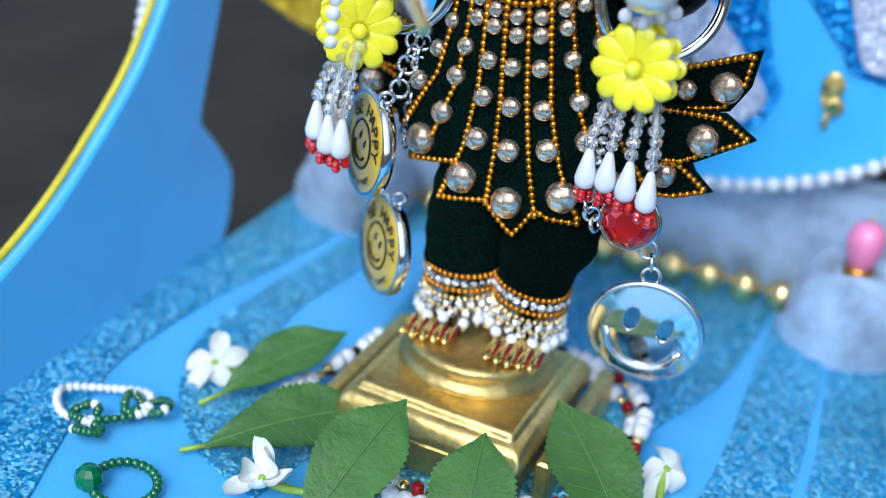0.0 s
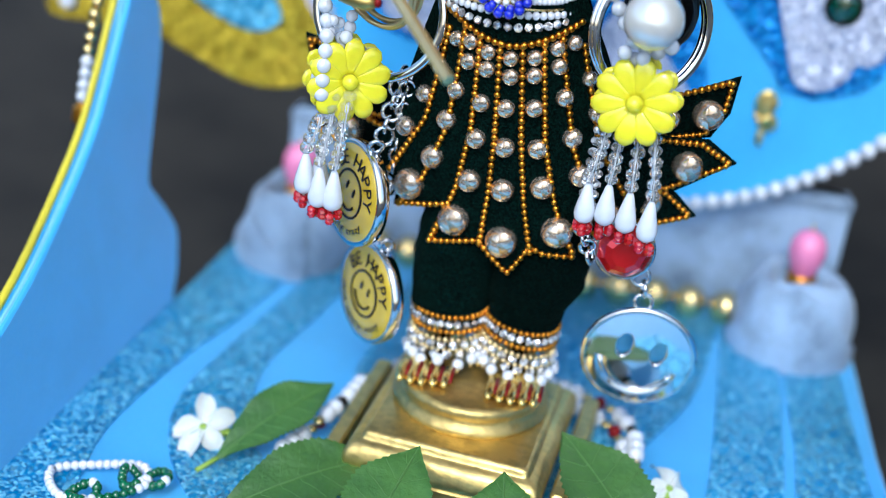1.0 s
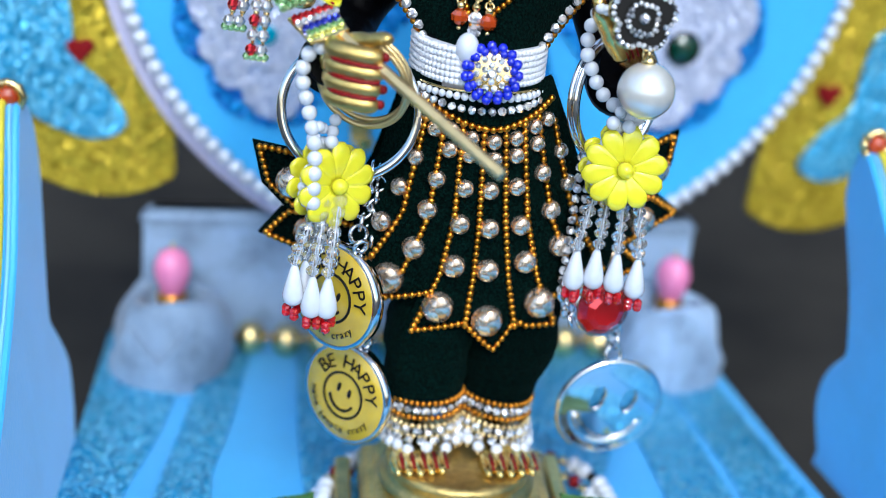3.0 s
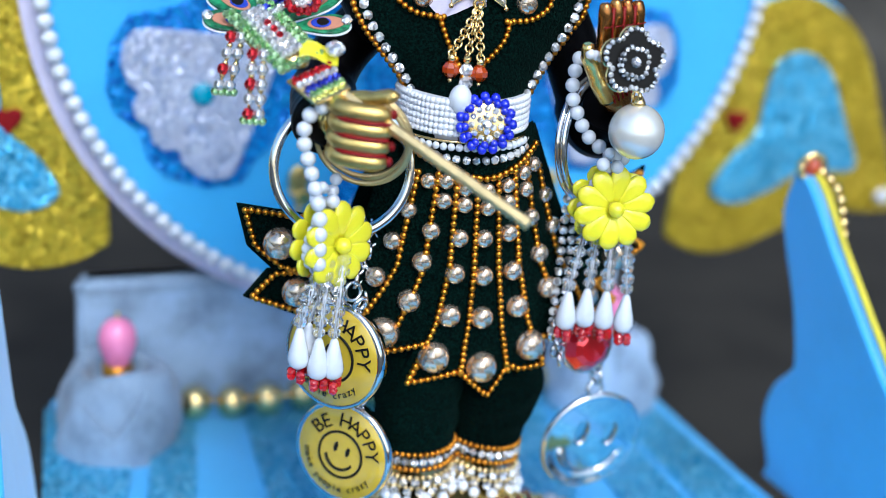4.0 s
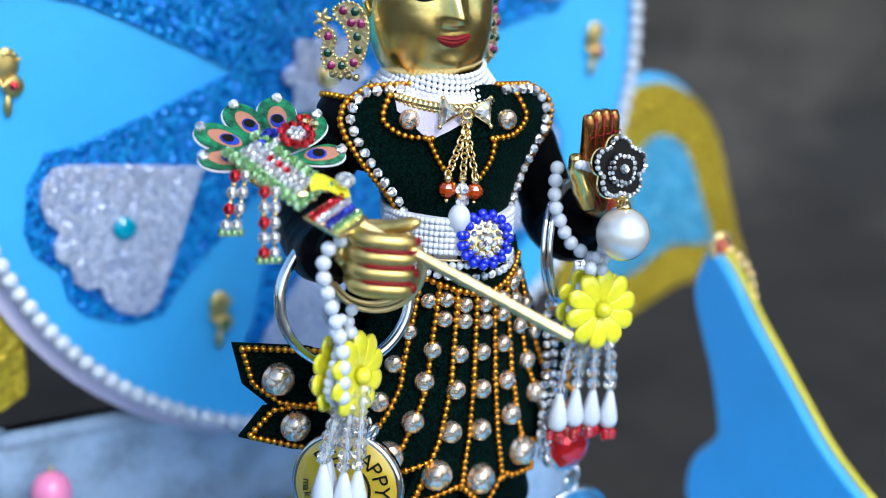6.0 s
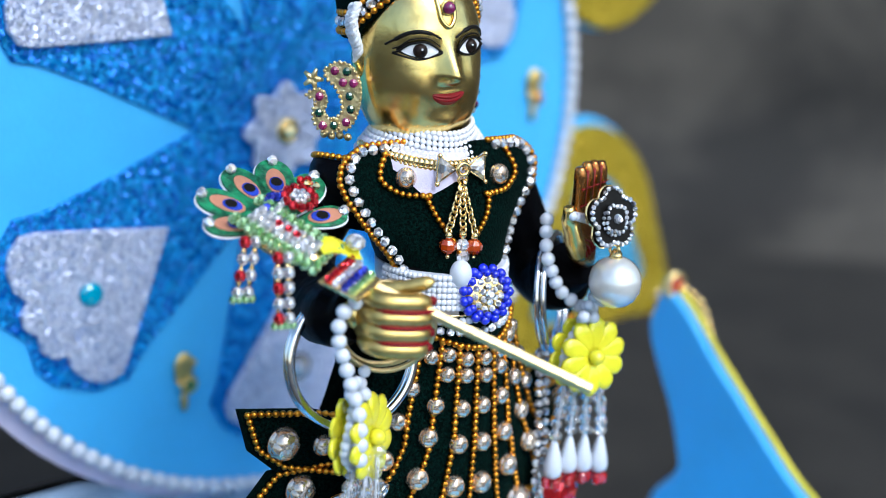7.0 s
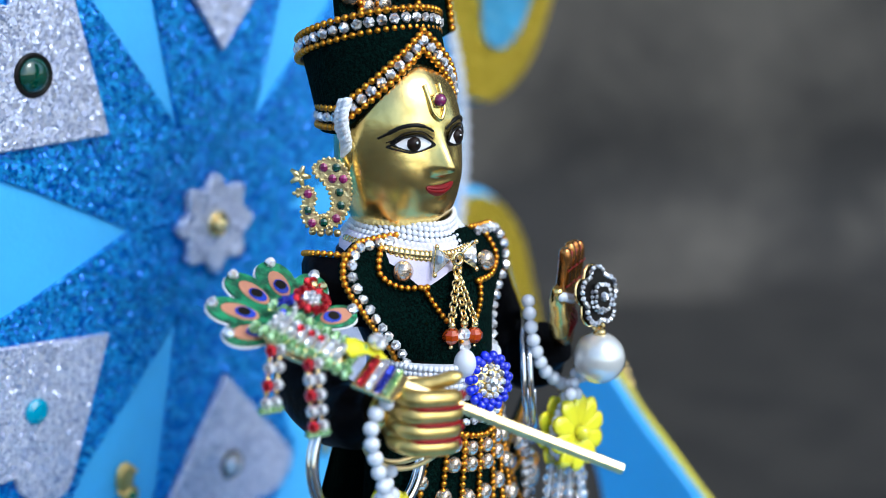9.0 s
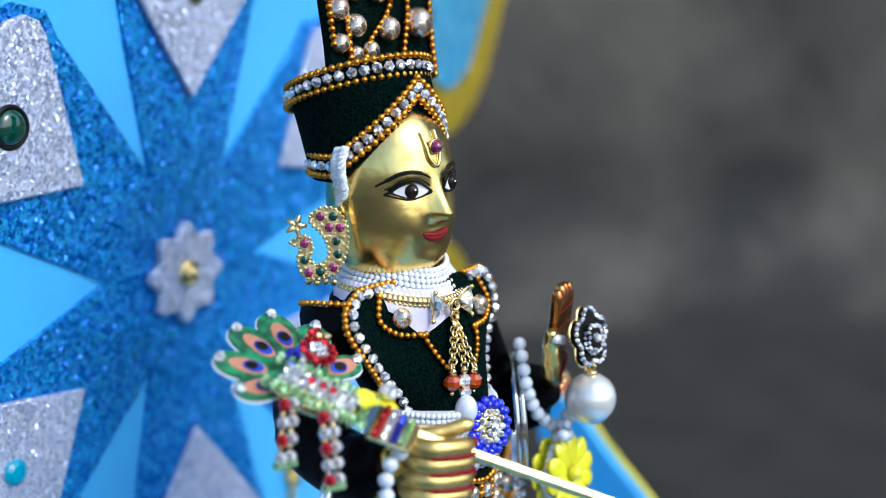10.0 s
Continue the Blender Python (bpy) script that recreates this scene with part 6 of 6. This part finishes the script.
badge((-28.3, -10.6, 57.6), (-0.74, -0.67, 0.08), radians(-20), "round yellow smiley badge in chrome, upper of two")
badge((-24.4, -7.2, 35.0), (-0.72, -0.69, 0.08), radians(-12), "round yellow smiley badge in chrome, lower of two")
# red gem and smile pendant
sc, sn = Vector((30.0, -4.6, 30.2)), Vector((0.05, -0.99, -0.09)).normalized()
SQ = facing(sn) @ Matrix.Rotation(radians(-8), 3, "Z")
sp = thing("smile_pendant", (30, -4, 19), "chrome smiley pendant with a red gem link", "pendant")


def on_s(x, y, d=0.0):
    return sc + SQ @ Vector((x, y, d))


N, R = 88, 10.9
m = Mesh()
idx = {}


def is_cut(x, y):
    if x * x + y * y > (R - 0.2) ** 2:
        return True
    for sx in (-1, 1):
        if ((x - 3.4 * sx) / 1.75) ** 2 + ((y - 2.3) / 3.0) ** 2 < 1:
            return True
    return False


def spot(i, j, top):
    if (i, j, top) not in idx:
        x, y = (-1 + 2 * i / N) * R, (-1 + 2 * j / N) * R
        idx[(i, j, top)] = len(m.v)
        groove = -0.5 * math.exp(-((math.hypot(x, y + 0.4) - 7.4) / 0.6) ** 2) * (1 if y < -1.6 else 0)
        h = 0.55 * (1 - (x * x + y * y) / R ** 2) + groove
        m.v.append(tuple(on_s(x, y, 0.6 + h if top else -0.6)))
    return idx[(i, j, top)]


for i in range(N):
    for j in range(N):
        x, y = (-1 + 2 * (i + 0.5) / N) * R, (-1 + 2 * (j + 0.5) / N) * R
        if not is_cut(x, y):
            for top in (True, False):
                m.face((spot(i, j, top), spot(i + 1, j, top), spot(i + 1, j + 1, top), spot(i, j + 1, top)), 0, True)
part("face_plate", m, CHROME, sp)
part("rim", Mesh().ring(sc, R - 0.1, 0.75, sn, 72, 10), CHROME, sp)
for sx in (-1, 1):
    part("eye_rim", Mesh().tube([on_s(3.4 * sx + 1.85 * math.cos(a), 2.3 + 3.1 * math.sin(a), 0.5) for a in (2 * math.pi * k / 30 for k in range(30))], 0.42, 8, closed=True), CHROME, sp)
part("mouth_rim", Mesh().tube([on_s(7.3 * math.cos(a), -0.4 + 7.3 * math.sin(a), 0.75) for a in (radians(196 + 7.4 * k) for k in range(21))], 0.32, 6), CHROME, sp)
for p, nn in (((29.0, -5.5, 42.6), (0.1, -1, 0.2)), ((28.6, -6, 46.0), (1, 0.2, 0.1)), ((27.6, -6.8, 48.6), (0.2, -1, 0.1))):
    part("jump_ring", Mesh().ring(p, 1.7, 0.42, nn, 22, 7), CHROME, sp)
gc, gn = Vector((23.6, -9.8, 55.0)), Vector((0.1, -0.98, 0.1)).normalized()
part("gem_cup", Mesh().lathe([(3.0, -1.6), (5.6, -0.9), (5.9, 0.1), (5.5, 0.4)], gc, gn, 28), CHROME, sp)
part("red_gem", Mesh().lathe([(5.5, 0.1), (5.2, 0.7), (3.9, 2.1), (2.6, 2.8), (0.05, 2.9)], gc, gn, 9, smooth=False), RED_GLASS, sp)

# ---- leaves ----


def leaf(tip, base, width, side, arch=2.0, label="fresh green basil leaf leaning on the pedestal"):
    """An ovate, toothed leaf from its tip to its stalk; side points across it."""
    tip, base = Vector(tip), Vector(base)
    ob = thing("leaf", base, label, "leaf", "green leaves round the pedestal")
    ax_ = base - tip
    L = ax_.length
    ax_.normalize()
    sd = (Vector(side) - ax_ * Vector(side).dot(ax_)).normalized()
    up = ax_.cross(sd)
    if up.z < 0:
        up = -up
    n, rows = 52, []
    for i in range(n + 1):
        t = i / n
        w = width * (math.sin(math.pi * min(1, t ** 0.8)) ** 1.15) * interp(t, [0, 0.12, 0.3, 1], [0.55, 0.82, 1, 1]) * (1.0 + (0.05 if i % 2 else -0.03) * (0.05 < t < 0.8)) + 0.1
        c = tip + ax_ * (L * t) + up * (arch * math.sin(math.pi * t))
        rows.append([c + sd * (w * s) + up * (0.16 * w * abs(s) ** 1.3 + 0.22 * math.sin(7 * t * math.pi - abs(s) * 4) * abs(s)) for s in np.linspace(-1, 1, 15)])
    part("blade", Mesh().grid(rows).grid([[p - up * 0.35 for p in r] for r in rows]), LEAF, ob)
    m = Mesh()
    m.tube([r[7] + up * 0.05 for r in rows], 0.2, 6)
    for k in range(7, 46, 6):
        for s in (0, 14):
            pts = []
            for q in range(6):
                col_ = 7 + (s - 7) * q / 6
                r = rows[max(0, k - int(q * 0.9))]
                pts.append(r[round(col_)] + up * 0.02)
            m.tube(pts, 0.08, 4)
    part("vein", m, VEIN, ob)
    part("stalk", Mesh().tube([base - ax_ * 1.0, base + ax_ * 4.0 + Vector((0, 0, 0.3))], 0.55, 6), STALK, ob)


leaf((-7.2, -34.4, 19.6), (-15, -64, 4.5), 7.8, (1, 0.4, 0.1))
leaf((9.2, -36.4, 19.0), (13.5, -60, 4), 7.6, (1, 0.0, 0.0))
leaf((18.0, -18.0, 18.0), (41, -41, 4), 8.6, (0.5, 0.75, 0.15))
leaf((-15.6, -27.0, 10.4), (-43, -47, 4.2), 7.6, (-0.35, 0.9, 0.25))
leaf((-30.0, -8.6, 13.0), (-48, -31, 4.5), 5.8, (-0.5, 0.8, 0.3))


def jasmine(c, tilt, roll, stalk, curl, petals=6):
    """A white flower with curled, twisted petals and a stalk."""
    c = Vector(c)
    q = facing(tilt) @ Matrix.Rotation(roll, 3, "Z")
    ob = thing("jasmine_flower", c + Vector((0, 0, -3)), "small white jasmine flower lying on the platform", "flower", "jasmine flowers on the platform")
    for k in range(petals):
        R2 = Matrix.Rotation(2 * math.pi * k / petals + 0.22 * math.sin(4.1 * k), 3, "Z")
        long, bend = 6.8 + 1.1 * math.sin(2.7 * k), curl * (1 + 0.35 * math.sin(3.3 * k + roll))
        rows = []
        for i in range(13):
            t = i / 12
            w = 0.4 + 1.75 * math.sin(math.pi * (t * 0.88 + 0.05)) ** 0.85
            along, up = long * math.sin(bend * t) / bend, 0.8 + long * (1 - math.cos(bend * t)) / bend
            twist = 0.7 * t * math.sin(1.9 * k + 1)
            rows.append([(0.5 + along, w * u * math.cos(twist) + 1.3 * t * t, up + w * u * math.sin(twist) + 0.5 * u * u * w) for u in np.linspace(-1, 1, 7)])
        part("petal", Mesh().grid([[c + q @ (R2 @ Vector(p)) for p in r] for r in rows]).grid([[c + q @ (R2 @ (Vector(p) - Vector((0, 0, 0.22)))) for p in r] for r in rows]), PETAL, ob)
    part("centre", Mesh().sphere(c + q @ Vector((0, 0, 1.0)), (0.8, 0.8, 0.6), 10, 6), STALK, ob)
    part("stalk", Mesh().tube(smooth_line([c, c + Vector(stalk) * 0.5 + Vector((0, 0, -0.5)), c + Vector(stalk)], 5), [0.9] * 6 + [0.8, 0.7, 0.7, 0.6, 0.6], 8), STALK, ob)


jasmine((-53.0, -22.5, 5.6), (0.1, -0.55, 0.8), 0.4, (10.5, 4, -1.5), -0.55, 5)
jasmine((-27.0, -52.5, 6.0), (-0.1, -0.5, 0.85), 1.0, (8, 3, -2), 1.75, 6)
jasmine((40.4, -14.0, 6.6), (0.25, -0.4, 0.85), 0.2, (1, -10, -2.5), -1.3, 5)

# ---- bead strings on the platform ----
gr = [shape("green_seed", Mesh().sphere((0, 0, 0), 1.0, 8, 6), GREEN_BEAD), shape("white_seed", Mesh().sphere((0, 0, 0), 1.0, 8, 6), SEED)]
ringA = thing("seed_bead_ring", (-62, -40, PZ), "small ring of white and dark green seed beads", "bead ring", "seed-bead rings on the platform")
line = smooth_line([(-76, -43, 4), (-68, -38.5, 4), (-60, -37, 4.4), (-57.5, -43, 4.6), (-64, -49, 4.4), (-71.5, -50, 4.2)], 8, True)
for k, p in enumerate(spaced(line + line[:1], 1.5)):
    piece("bead", gr[0] if k % 23 > 17 else gr[1], p, ringA, None, 0.95)
for cx, cy, turn_ in ((-58.0, -41, 0.3), (-65.5, -51, 2.2)):
    for k in range(34):
        a = 2 * math.pi * k / 34
        u, v = 4.3 * math.sin(a), 2.6 * math.sin(2 * a)
        piece("bead", gr[1] if k % 11 == 0 else gr[0], (cx + u * math.cos(turn_) - v * math.sin(turn_), cy + u * math.sin(turn_) + v * math.cos(turn_), PZ + 2.1 + 1.3 * abs(math.sin(a)) + 0.6 * math.cos(3 * a)), ringA, None, 0.95 + 0.1 * math.sin(3 * k))
ringB = thing("seed_bead_ring", (-52, -60, PZ), "small ring of dark green seed beads with a faceted bead", "bead ring", "seed-bead rings on the platform")
for k in range(26):
    a = 2 * math.pi * k / 26
    piece("bead", gr[0], (-50 + 6.2 * math.cos(a), -62.5 + 5.2 * math.sin(a), PZ + 1.6 + 0.8 * math.sin(a)), ringB, None, 1.0)
part("faceted_bead", Mesh().sphere((-55.5, -65.5, PZ + 3), 2.8, 9, 6, smooth=False), GREEN_BEAD, ringB)
neckl = thing("bead_necklace", (0, -10, PZ), "necklace of white pearls, red barrels and dark beads round the pedestal", "necklace")
nd = [shape("white_bead", Mesh().sphere((0, 0, 0), 1.0, 12, 8), PEARL), shape("red_barrel", Mesh().lathe([(0.6, -1), (1, -0.6), (1, 0.6), (0.6, 1)], (0, 0, 0), (0, 0, 1), 10), RED_PAINT),
      shape("dark_bead", Mesh().sphere((0, 0, 0), 1.0, 10, 7), INK), shape("gold_spacer", Mesh().sphere((0, 0, 0), (1, 1, 0.6), 10, 6), PALE_GOLD)]
loop1 = smooth_line([(-36, -23, 5), (-32, -14, 5.5), (-29.5, -6, 5.5), (-27, 3, 5.5), (-20, 11, 5.5), (-5, 15, 5.5), (12, 14, 5.5), (25, 9, 5.5), (30.5, 1, 5.5), (31.5, -8, 5.2), (31, -16, 5.0), (25, -33, 4.6), (12, -41, 4.6), (-4, -44, 4.6), (-16, -40, 4.6)], 8)
for j, off in enumerate((Vector((0, 0, 0)), Vector((1.8, 1.5, 2.2)))):
    for k, p in enumerate(spaced(loop1[6 * j:], 2.9)):
        w = (k + 5 * j) % 9
        sort, sz = (1, 1.25) if w == 4 else (3, 1.3) if w in (3, 5) else (2, 1.2) if w == 8 else (0, 1.95)
        piece("bead", nd[sort], p + off, neckl, None, sz)
